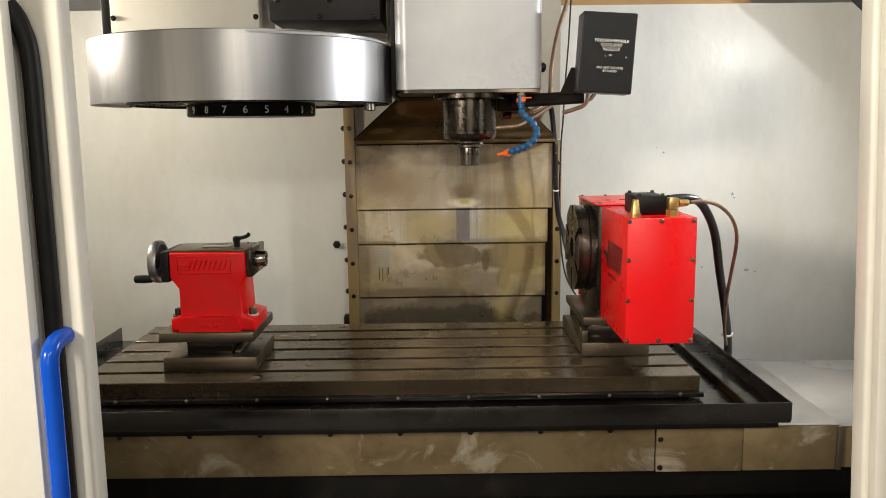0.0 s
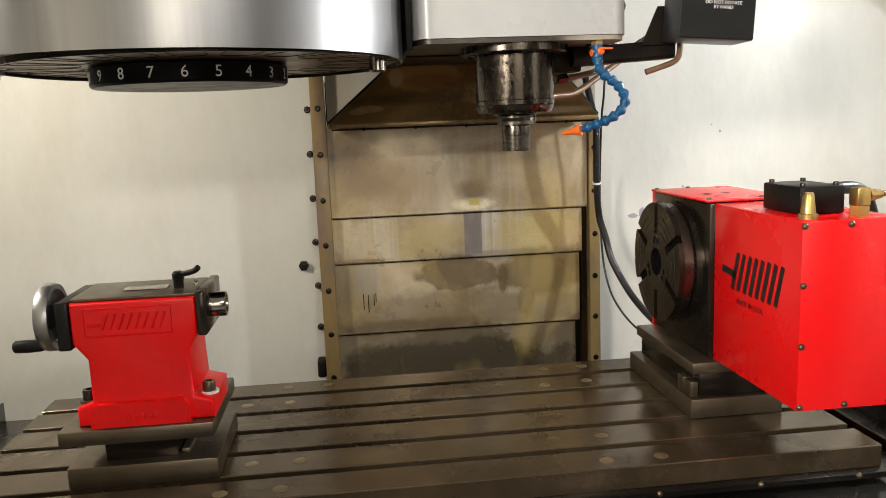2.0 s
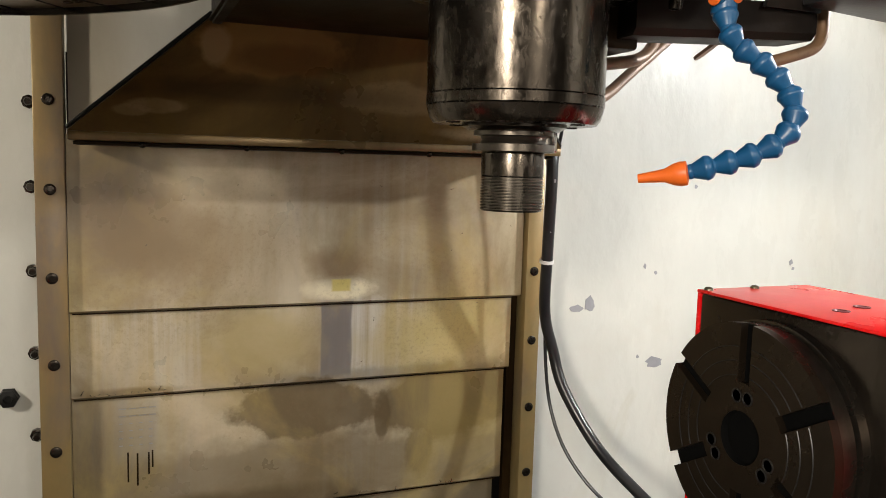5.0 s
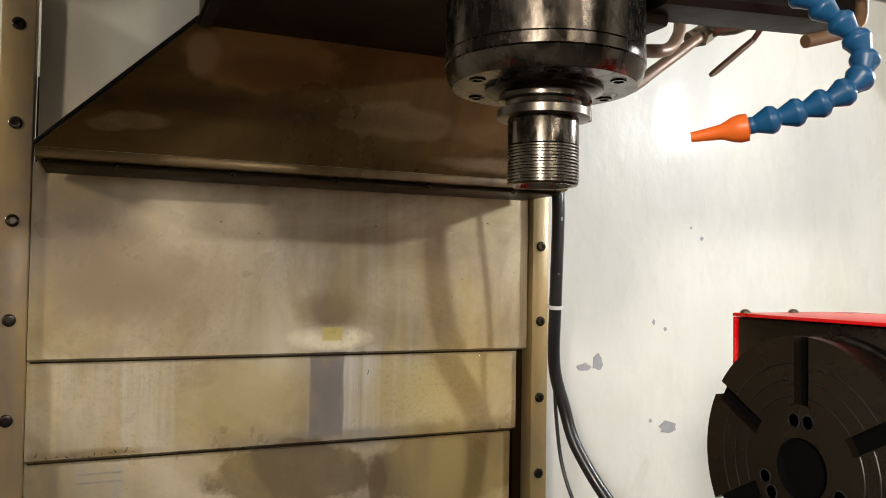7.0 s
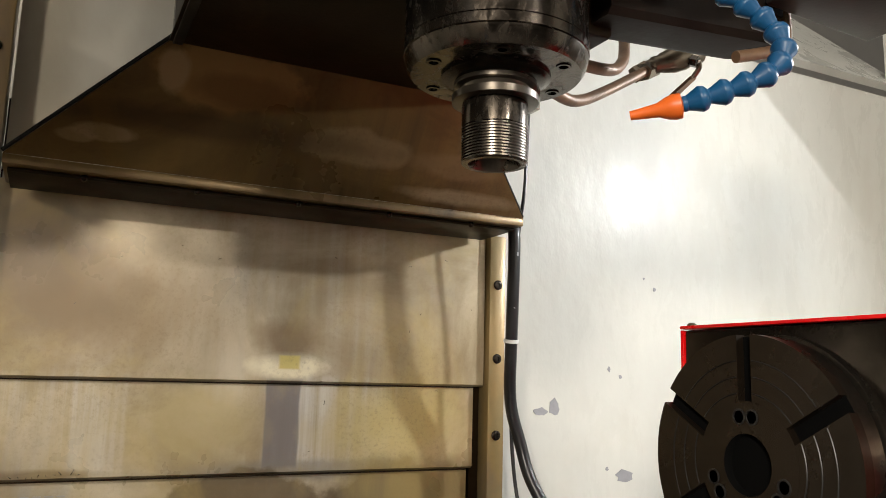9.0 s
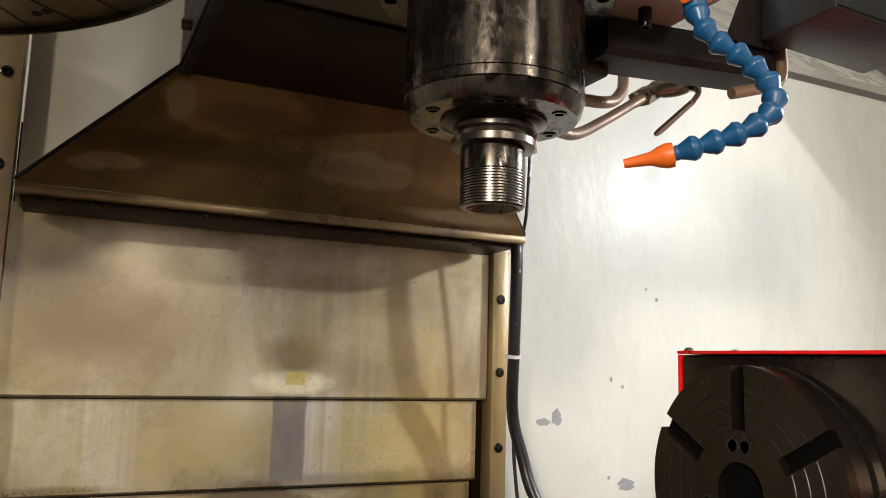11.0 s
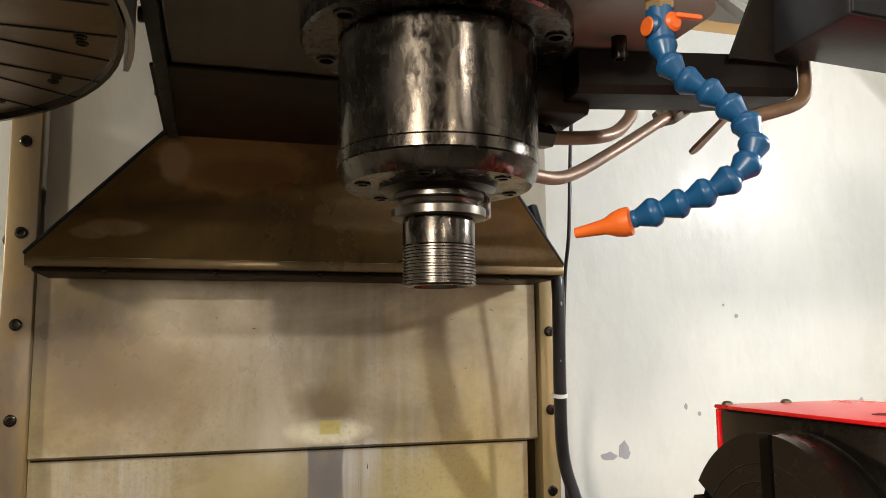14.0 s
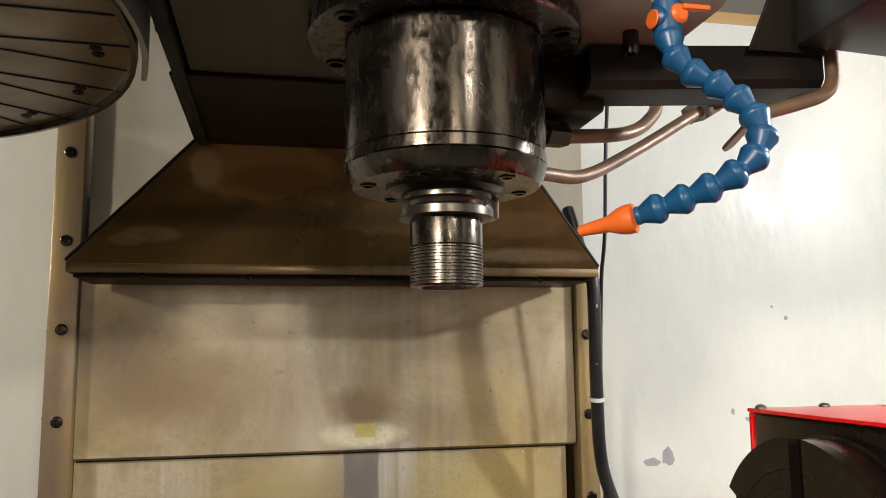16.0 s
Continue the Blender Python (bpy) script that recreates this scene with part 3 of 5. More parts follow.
def head():
    t = thing("machine_headstock", (0.148, 2.15, HZ), "grey painted machine headstock, oily underside with shade in its colour", "headstock")
    r = 0.028
    outline = []
    for cx, cy, a0 in ((HX1 - r, HY0 + r, -90), (HX1 - 0.004, HY1, 0), (HX0 + 0.004, HY1, 90), (HX0 + r, HY0 + r, 180)):
        if cy == HY1:
            outline.append((HX1 if a0 == 0 else HX0, HY1))
        else:
            outline += [(cx + r * math.cos(radians(a0 + 90 * k / 6)), cy + r * math.sin(radians(a0 + 90 * k / 6))) for k in range(7)]
    part("housing", prism(B(), outline, lambda u, v, w: Vector((u, v, HZ + w)), 0.66), M_HEAD, t)
    inner = [(0.148 + (u - 0.148) * 0.985, 2.15 + (v - 2.15) * 0.985) for u, v in outline]
    part("bottom_plate", prism(B(), inner, lambda u, v, w: Vector((u, v, HZ - 0.007 + w)), 0.0065), M_BOTTOM, t, "bottom plate with dirt and shade in its colour, pale at right")
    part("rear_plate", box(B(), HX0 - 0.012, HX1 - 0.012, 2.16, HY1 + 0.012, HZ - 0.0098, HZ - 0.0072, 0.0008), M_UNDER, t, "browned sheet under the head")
    # side sheet edge with two screws
    part("side_sheet", box(B(), HX0 - 0.009, HX0 - 0.0005, 2.00, HY1 + 0.012, HZ - 0.012, 1.9, 0.001), M_RUBBER, t, "dark sheet edge beside the head")
    for y in (2.13, 2.28):
        part("screw", socket_screw(B(), (HX0 - 0.009, y, HZ + 0.012), (-1, 0, 0), 0.005, 0.008), M_STEEL, t)
    # flared way-cover hood below and behind the head
    h = thing("flared_hood", (0.13, 2.4, 1.37), "browned stainless hood flaring down over the column cover", "hood")
    ky, kz, by, bz = HY1 + 0.014, HZ - 0.005, 2.412, 1.3750
    tx0, tx1, bx0, bx1 = -0.012, 0.280, -0.136, 0.391
    bm = B()
    v = [bm.verts.new(p) for p in ((tx0, ky, kz), (tx1, ky, kz), (bx1, by, bz), (bx0, by, bz),
                                  (tx0, ky + 0.003, kz + 0.002), (tx1, ky + 0.003, kz + 0.002), (bx1, by + 0.003, bz + 0.002), (bx0, by + 0.003, bz + 0.002))]
    for f in ((0, 3, 2, 1), (4, 5, 6, 7), (0, 1, 5, 4), (3, 7, 6, 2), (0, 4, 7, 3), (1, 2, 6, 5)):
        bm.faces.new([v[i] for i in f])
    part("slope", bm, M_HOOD, h, smooth=0)
    part("lip", box(B(), bx0, bx1, by, 2.498, bz - 0.0085, bz, 0.0008), M_HOOD, h)
    part("wiper", box(B(), bx0 + 0.004, bx1 - 0.004, by + 0.012, 2.502, bz - 0.0125, bz - 0.009, 0.001), M_UNDER, h, "black wiper strip below the hood")
    for tx, bx in ((tx0, bx0), (tx1, bx1)):
        part("edge_seal", tube(B(), [(tx, ky + 0.004, kz + 0.003), (bx, by + 0.004, bz + 0.003)], 0.0028, 8, smooth=False), M_RUBBER, h, "black rubber edge seal")
    for x in (-0.07, 0.03, 0.13, 0.23, 0.33):
        part("rivet", dome_screw(B(), (x, by + 0.013, bz - 0.011), (0, -1, -0.2), 0.0035, 0.003), M_OXIDE, h)
    part("riser", box(B(), tx0, tx1, HY1 + 0.014, HY1 + 0.03, kz, 2.0), M_OXIDE, h)


head()

SX, SY = 0.1515, 2.062


def spindle():
    t = thing("spindle", (SX, SY, 1.325), "oily dark steel spindle nose with threaded tool nut", "spindle")
    m = Matrix.Translation((SX, SY, 0))
    part("flange", lathe(B(), [(0.05, 1.478), (0.080, 1.4775), (0.080, 1.467), (0.0785, 1.4655), (0.062, 1.4655)], m, 64), M_SPINDLE, t)
    for k in range(6):
        a = radians(30 + 60 * k)
        part("flange_screw", lathe(B(), [(0.0062, 0.0), (0.0062, 0.0012), (0.0042, 0.0012), (0.004, -0.002), (0, -0.002)],
                                   axis_matrix((SX + 0.070 * math.cos(a), SY + 0.070 * math.sin(a), 1.4655), (SX + 0.070 * math.cos(a), SY + 0.070 * math.sin(a), 1.0)), 14), M_OXIDE, t)
    part("barrel", lathe(B(), [(0.0568, 1.4655), (0.0582, 1.464), (0.0580, 1.3995), (0.0572, 1.399), (0.0584, 1.3985), (0.0584, 1.3925), (0.0574, 1.392), (0.0580, 1.3915), (0.0561, 1.3845),
                               (0.0535, 1.381), (0.034, 1.381)], m, 72), M_SPINDLE, t)
    for k in range(6):
        a = radians(5 + 60 * k)
        part("nose_screw", lathe(B(), [(0.0046, 0.0), (0.0046, 0.0008), (0.003, 0.0008), (0.003, -0.001), (0, -0.001)],
                                 axis_matrix((SX + 0.0452 * math.cos(a), SY + 0.0452 * math.sin(a), 1.381), (SX + 0.0452 * math.cos(a), SY + 0.0452 * math.sin(a), 1.0)), 12), M_OXIDE, t)
    part("nose", lathe(B(), [(0.0345, 1.3815), (0.0345, 1.379), (0.032, 1.378), (0.030, 1.3765), (0.024, 1.376)], m, 48), M_OXIDE, t)
    th = thing("tool_holder", (SX, SY, 1.325), "bright steel collet holder with fine threaded nut", "tool holder")
    part("collar", lathe(B(), [(0.023, 1.3775), (0.0262, 1.377), (0.0262, 1.3735), (0.022, 1.3728), (0.021, 1.3705), (0.022, 1.3685), (0.0272, 1.368), (0.0272, 1.3635), (0.0262, 1.363), (0.0205, 1.363)], m, 48), M_RIM, th)
    part("body", lathe(B(), [(0.0205, 1.3632), (0.0208, 1.362), (0.0208, 1.3475), (0.020, 1.347)], m, 48), M_SPINDLE, th)
    prof, z = [(0.020, 1.347)], 1.3468
    while z > 1.3262:
        prof += [(0.0208, z - 0.0002), (0.0208, z - 0.0010), (0.0196, z - 0.0013), (0.0196, z - 0.0017)]
        z -= 0.00185
    prof += [(0.0205, 1.3252), (0.0196, 1.3243), (0.0165, 1.3243), (0.0155, 1.3265), (0.013, 1.345), (0, 1.345)]
    part("nut", lathe(B(), prof, m, 48, close=False), M_RIM, th, "threaded steel collet nut")
    part("drive_dog", box(B(), SX + 0.021, SX + 0.030, SY - 0.006, SY + 0.006, 1.3635, 1.3780, 0.001), M_CHROME, th)


spindle()


# ---- tool carousel ----
CX, CY, CR = -0.325, 2.055, 0.312
CZ0, CZ1 = 1.4585, 1.583


def carousel():
    t = thing("tool_carousel", (CX, CY, CZ0), "round tool carousel with brushed aluminium rim and stained underside", "tool changer")
    a0, a1 = radians(-200), radians(-22)
    seg = 72
    bm = B()

    def ring(radius, z):
        return [bm.verts.new((CX + radius * math.cos(a0 + (a1 - a0) * i / seg), CY + radius * math.sin(a0 + (a1 - a0) * i / seg), z)) for i in range(seg + 1)]

    rs = [ring(CR - 0.003, CZ0), ring(CR, CZ0), ring(CR, CZ1 - 0.002), ring(CR - 0.002, CZ1), ring(CR - 0.02, CZ1), ring(CR - 0.02, CZ1 - 0.003), ring(CR - 0.003, CZ1 - 0.003)]
    for a, b in zip(rs, rs[1:] + rs[:1]):
        for i in range(seg):
            bm.faces.new((a[i], a[i + 1], b[i + 1], b[i]))
    for k in (0, seg):
        bm.faces.new([r[k] for r in rs])
    part("rim", bm, M_ALU, t, "brushed aluminium rim band")
    # short end piece past the seam
    bm = B()
    a0, a1, seg = radians(-21.4), radians(14), 14
    rs = [ring(CR - 0.006, CZ0), ring(CR - 0.003, CZ0), ring(CR - 0.003, CZ1 - 0.006), ring(CR - 0.006, CZ1 - 0.006)]
    for a, b in zip(rs, rs[1:] + rs[:1]):
        for i in range(seg):
            bm.faces.new((a[i], a[i + 1], b[i + 1], b[i]))
    for k in (0, seg):
        bm.faces.new([r[k] for r in rs])
    part("rim_end", bm, M_ALU, t, "aluminium end piece of the rim")
    part("top_plate", lathe(B(), [(0.05, CZ1 - 0.004), (0.285, CZ1 - 0.004), (0.285, CZ1 - 0.008), (0.05, CZ1 - 0.008)], Matrix.Translation((-0.302, 2.032, 0)), 64), M_HEAD, t)
    PX, PY, PR = -0.292, 2.045, 0.270
    part("under_plate", lathe(B(), [(0.05, CZ0 + 0.010), (PR, CZ0 + 0.010), (PR, CZ0 + 0.003), (0.05, CZ0 + 0.003)], Matrix.Translation((PX, PY, 0)), 72), M_CAROUSEL, t, "brown-stained round underside plate")
    part("plate_edge", lathe(B(), [(PR - 0.001, CZ0 + 0.014), (PR + 0.002, CZ0 + 0.014), (PR + 0.002, CZ0 - 0.002), (PR - 0.001, CZ0 - 0.002), (PR - 0.001, CZ0 + 0.014)], Matrix.Translation((PX, PY, 0)), 72, False), M_OXIDE, t)
    bm = B()
    a0, a1, seg = radians(-200), radians(-22), 48
    rs = [ring(CR - 0.004, CZ0 + 0.006), ring(0.20, CZ0 + 0.006), ring(0.20, CZ0 + 0.009), ring(CR - 0.004, CZ0 + 0.009)]
    for a, b in zip(rs, rs[1:] + rs[:1]):
        for i in range(seg):
            bm.faces.new((a[i], a[i + 1], b[i + 1], b[i]))
    part("front_apron", bm, M_CAROUSEL, t, "brown-stained front underside")
    part("upper_ring", lathe(B(), [(PR - 0.004, CZ1 - 0.02), (PR + 0.001, CZ1 - 0.02), (PR + 0.001, CZ0 + 0.014), (PR - 0.004, CZ0 + 0.014), (PR - 0.004, CZ1 - 0.02)], Matrix.Translation((PX, PY, 0)), 72, False), M_ALU, t)
    # pocket doors: rounded tongues cut in the underside, each with two screws
    for k in range(20):
        a = radians(18 * k + 3)
        u, w = Vector((math.cos(a), math.sin(a), 0)), Vector((-math.sin(a), math.cos(a), 0))
        c = Vector((PX, PY, CZ0 + 0.003))
        h, q0 = 0.0215, PR - 0.086
        line = [(PR - 0.003, h), (q0, h)] + [(q0 - h * math.sin(radians(q)), h * math.cos(radians(q))) for q in range(15, 180, 15)] + [(q0, -h), (PR - 0.003, -h)]
        part("pocket_seam", tube(B(), [c + u * p + w * q for p, q in line], 0.0009, 5, smooth=False), M_RUBBER, t)
        for q in (0.0275, 0.0375):
            part("pocket_screw", lathe(B(), [(0.0036, 0), (0.0034, 0.0009), (0.0020, 0.0009), (0.0018, 0.0002), (0, 0.0002)],
                                       axis_matrix(c + u * (PR - 0.022) + w * q, c + u * (PR - 0.022) + w * q - Vector((0, 0, 1))), 10), M_UNDER, t)
    # number drum below
    rr, z0, z1, DX = 0.1345, 1.4335, 1.459, CX + 0.0078
    dr = part("number_drum", lathe(B(), [(0.0, z0), (rr - 0.003, z0), (rr, z0 + 0.003), (rr, z1), (0, z1)], Matrix.Translation((DX, CY, 0)), 72), M_DRUM, t, "black drum with white pocket numbers")
    for k, s in enumerate(("10", "9", "8", "7", "6", "5", "4", "3", "2", "1")):
        a = radians(-90 + 18.0 * (k - 3.6))
        m = Matrix.Translation((DX, CY, (z0 + z1) / 2)) @ Matrix.Rotation(a + math.pi / 2, 4, "Z") @ Matrix.Translation((0, -rr - 0.0004, 0)) @ Matrix.Rotation(math.pi / 2, 4, "X")
        lettering("numeral", s, 0.021, m, M_WHITE_INK, dr)
    part("locating_pin", cyl(B(), (-0.056, 1.962, 1.441), (-0.056, 1.962, 1.4615), 0.0115, bevel=0.002), M_CHROME, t, "short bright steel pin")
    # carriage above
    c = thing("carousel_carriage", (CX, 2.2, CZ1), "white painted tool changer carriage cover", "cover")
    part("cover", box(B(), -0.600, -0.287, 2.03, 2.20, CZ1 - 0.006, 2.0, 0.006), M_DOOR, c)
    part("side_arm", box(B(), -0.625, -0.603, 2.05, 2.2, CZ1 - 0.006, 2.0, 0.003), M_BLACK, c)
    for x in (-0.592, -0.295):
        part("screw", dome_screw(B(), (x, 2.03, 1.640), (0, -1, 0), 0.006, 0.004), M_OXIDE, c)
    b = thing("black_cover_plate", (-0.15, 2.0, 1.62), "black sheet cover plate with screws over the carousel", "cover plate")
    part("plate", box(B(), -0.258, -0.032, 1.985, 2.205, 1.625, 1.95, 0.003), M_BOX, b)
    for x, z in ((-0.24, 1.665), (-0.155, 1.633), (-0.135, 1.665), (-0.045, 1.633)):
        part("screw", dome_screw(B(), (x, 1.985, z), (0, -1, 0), 0.006, 0.004), M_OXIDE, b)
    s = thing("support_arm", (-0.15, 2.2, 1.6), "white painted arm carrying the tool carousel", "arm")
    part("arm", box(B(), -0.12, -0.03, 2.21, 2.33, CZ1 + 0.03, 1.95, 0.004), M_DOOR, s)


carousel()


# ---- programmable coolant nozzle: box, bracket, pipes, hose ----
def coolant():
    t = thing("coolant_box", (0.42, 2.02, 1.478), "black plastic control box with white printed lettering", "control box")
    # the box stands slightly turned and leaning
    m = Matrix.Translation((0.371, 1.978, 1.476)) @ Matrix.Rotation(radians(-2.0), 4, "Z") @ Matrix.Rotation(radians(3.8), 4, "Y")
    bm = box(B(), 0, 0.111, 0, 0.068, 0, 0.162, 0.003)
    bm.transform(m)
    body = part("case", bm, M_BOX, t)
    bm = box(B(), 0.0015, 0.1095, -0.0015, 0.0, 0.0015, 0.1605, 0.0007, 1)
    bm.transform(m)
    part("lid", bm, M_BLACK, t)
    for s, z, size in (("PROGRAMMABLE", 0.1050, 0.0090), ("COOLANT", 0.0965, 0.0090), ("NOZZLE", 0.0880, 0.0090), ("DO NOT ROTATE", 0.0510, 0.0066), ("BY HAND", 0.0445, 0.0066)):
        lettering("lettering", s, size, m @ Matrix.Translation((0.062, -0.0018, z)) @ Matrix.Rotation(math.pi / 2, 4, "X"), M_WHITE_INK, body)
    for x, z, w in ((0.050, 0.073, 0.002), (0.058, 0.075, 0.006), (0.092, 0.072, 0.003)):
        bm = box(B(), x, x + w, -0.0019, -0.0014, z, z + 0.003)
        bm.transform(m)
        part("scuff", bm, M_CHIPPED, t)
    br = thing("nozzle_bracket", (0.31, 2.09, 1.47), "black steel angle bracket carrying the control box", "bracket")
    bm = B()
    prism(bm, [(2.062, 1.474), (2.120, 1.474), (2.120, 1.455), (2.100, 1.447), (2.066, 1.447), (2.062, 1.452)], lambda u, v, w: Vector((0.243 + w, u - 0.05 * w, v + 0.05 * w)), 0.156)
    part("bar", bm, M_BRACKET, br)
    bm = B()
    prism(bm, [(0.345, 1.474), (0.398, 1.474), (0.398, 1.53), (0.370, 1.53)], lambda u, v, w: Vector((u, 2.05 + w, v)), 0.004)
    part("gusset", bm, M_BRACKET, br)
    part("screw", socket_screw(B(), (0.262, 2.045, 1.477), (0, 0, -1), 0.0048, 0.014), M_OXIDE, br)
    # hose of ball-and-socket links
    pts = [(0.257, 1.990, 1.452), (0.256, 1.985, 1.440), (0.260, 1.981, 1.431), (0.268, 1.975, 1.424), (0.278, 1.968, 1.414), (0.285, 1.961, 1.402),
           (0.286, 1.956, 1.388), (0.277, 1.954, 1.376), (0.266, 1.957, 1.368), (0.253, 1.966, 1.3615), (0.242, 1.973, 1.3575), (0.231, 1.982, 1.3535)]
    pts = [Vector(p) for p in spline(pts, 6)]
    # even steps along the line
    dist = [0.0]
    for a, b in zip(pts, pts[1:]):
        dist.append(dist[-1] + (b - a).length)

    def along(s):
        for i in range(len(pts) - 1):
            if dist[i + 1] >= s:
                f = (s - dist[i]) / max(1e-9, dist[i + 1] - dist[i])
                return pts[i].lerp(pts[i + 1], f)
        return pts[-1]

    h = thing("coolant_hose", (0.26, 2.0, 1.46), "blue jointed plastic coolant hose with orange nozzle and valve", "coolant hose")
    n = 12
    total = dist[-1]
    for k in range(n):
        a, b = along(total * k / n), along(total * (k + 1) / n)
        L = (b - a).length
        prof = [(0.0036, -0.002), (0.0046, 0.0), (0.0047, 0.0014), (0.0044, 0.0020), (0.0072, L * 0.66), (0.0077, L * 0.72), (0.0077, L * 0.80), (0.0070, L * 0.98), (0.0052, L * 1.10), (0.0040, L * 1.12)]
        part("link", lathe(B(), prof, axis_matrix(b, a), 20), M_BLUE, h)
    tip0, tip1 = Vector((0.2285, 1.984, 1.3525)), Vector((0.2085, 2.002, 1.3485))
    L = (tip1 - tip0).length
    part("nozzle", lathe(B(), [(0.0040, -0.003), (0.0074, -0.002), (0.0076, 0.002), (0.0066, 0.006), (0.0042, L * 0.42), (0.0027, L), (0.0019, L), (0.0021, L * 0.7), (0, L * 0.7)], axis_matrix(tip0, tip1), 24), M_ORANGE, h, "orange tapered nozzle tip")
    v0 = Vector((0.257, 1.991, 1.463))
    part("valve_body", lathe(B(), [(0.006, -0.012), (0.0078, -0.010), (0.0078, 0.010), (0.006, 0.012)], axis_matrix(v0 + Vector((0, 0, -0.002)), v0 + Vector((0, 0, 1))), 20), M_BLUE, h)
    part("valve_cross", cyl(B(), v0 + Vector((-0.009, -0.002, -0.002)), v0 + Vector((0.006, 0.001, -0.002)), 0.0062, bevel=0.002), M_BLUE, h)
    part("valve_knob", cyl(B(), v0 + Vector((0.004, -0.009, -0.001)), v0 + Vector((0.003, -0.004, -0.001)), 0.0054, bevel=0.0015), M_ORANGE, h, "orange round valve knob")
    part("valve_lever", box(B(), v0.x + 0.004, v0.x + 0.020, v0.y - 0.0105, v0.y - 0.0065, v0.z + 0.0005, v0.z + 0.0035, 0.001), M_ORANGE, h, "orange valve lever")
    part("valve_cap", cyl(B(), v0 + Vector((-0.0098, -0.002, -0.003)), v0 + Vector((-0.0085, -0.0018, -0.003)), 0.0052, bevel=0.0005), M_ORANGE, h)
    part("brass_elbow", cyl(B(), v0 + Vector((0, 0, 0.007)), v0 + Vector((0, 0, 0.017)), 0.0085, seg=6), M_BRASSY, h, "oily brass hose connector")
    # pipes
    p = thing("coolant_pipe", (0.3, 2.1, 1.43), "tarnished copper coolant pipe bent round the bracket", "pipe", "coolant pipes")
    part("pipe", tube(B(), [(0.205, 2.10, 1.404), (0.234, 2.12, 1.406), (0.269, 2.14, 1.411), (0.329, 2.18, 1.443), (0.413, 2.22, 1.494)], 0.0048, 12), M_COPPER, p)
    part("fitting", cyl(B(), (0.400, 2.214, 1.486), (0.424, 2.226, 1.500), 0.009, seg=6), M_CHROME, p)
    p = thing("coolant_pipe_upper", (0.25, 2.1, 1.43), "tarnished copper pipe rising behind the spindle", "pipe", "coolant pipes")
    part("pipe", tube(B(), [(0.222, 2.105, 1.430), (0.251, 2.12, 1.433), (0.301, 2.14, 1.443), (0.330, 2.16, 1.461), (0.342, 2.17, 1.482), (0.345, 2.175, 1.54), (0.36, 2.18, 1.62), (0.385, 2.19, 1.70), (0.40, 2.20, 1.80)], 0.0050, 12), M_COPPER, p)
    part("fitting", cyl(B(), (0.226, 2.106, 1.430), (0.244, 2.116, 1.432), 0.0088, seg=6), M_OXIDE, p)
    p = thing("air_pipe", (0.38, 2.07, 1.46), "dark bent metal pipe ending under the control box", "pipe", "coolant pipes")
    part("pipe", tube(B(), [(0.407, 2.058, 1.50), (0.407, 2.056, 1.472), (0.404, 2.054, 1.457), (0.396, 2.053, 1.4485), (0.380, 2.054, 1.4425), (0.353, 2.056, 1.4345)], 0.0046, 12), M_COPPER, p)
    p = thing("ball_valve", (0.404, 2.22, 1.49), "oily steel ball valve on the coolant pipe with bare lever", "valve")
    bm = B()
    cyl(bm, (0.396, 2.222, 1.485), (0.408, 2.219, 1.493), 0.0085, seg=6)
    cyl(bm, (0.408, 2.219, 1.493), (0.414, 2.218, 1.4965), 0.0070)
    part("union_nut", bm, M_STEEL, p)
    a, b = Vector((0.414, 2.218, 1.4965)), Vector((0.468, 2.210, 1.518))
    L = (b - a).length
    part("body", lathe(B(), [(0.0065, 0), (0.0085, 0.003), (0.0085, 0.010), (0.0098, 0.013), (0.0125, L * 0.45), (0.0125, L * 0.65), (0.0098, L * 0.8), (0.0098, L)], axis_matrix(a, b), 20), M_STEEL, p)
    stem = (a + b) / 2 + Vector((0.010, -0.009, -0.002))
    part("stem_nut", cyl(B(), stem, stem + Vector((0.004, -0.006, -0.003)), 0.0058, seg=6), M_OXIDE, p)
    bm = B()
    u = Vector((0.449, 2.254, 1.466)) - Vector((0.459, 2.209, 1.491))
    w = Vector((1, 0.15, 0.35)).normalized()
    n = u.cross(w).normalized()
    w = n.cross(u).normalized()
    rim = [(0.0, 0.0048), (0.80, 0.0062)] + [(0.86 + 0.14 * math.sin(radians(q)), 0.0062 * math.cos(radians(q))) for q in range(0, 181, 30)] + [(0.80, -0.0062), (0.0, -0.0048)]
    prism(bm, rim, lambda f, v, k: Vector((0.459, 2.209, 1.491)) + u * f + w * v + n * (k - 0.0015), 0.003)
    lever = part("lever", bm, M_COPPER, p, "bare brownish metal lever")
    bm = B()
    tube(bm, [(0.4595, 2.2095, 1.4915), (0.4610, 2.203, 1.499), (0.4600, 2.203, 1.505), tuple(stem + Vector((0.003, -0.005, -0.002)))], 0.0026, 8)
    subpart("lever_bend", bm, M_STEEL, lever)
    part("mounting_block", box(B(), 0.215, 0.262, 2.085, 2.13, 1.440, 1.478, 0.003), M_UNDER, br, "oily steel mounting block")


coolant()


# ---- table, tray, saddle covers ----
TX0, TX1, TY0, TY1, TZ = -0.631, 0.588, 1.807, 2.264, 0.921


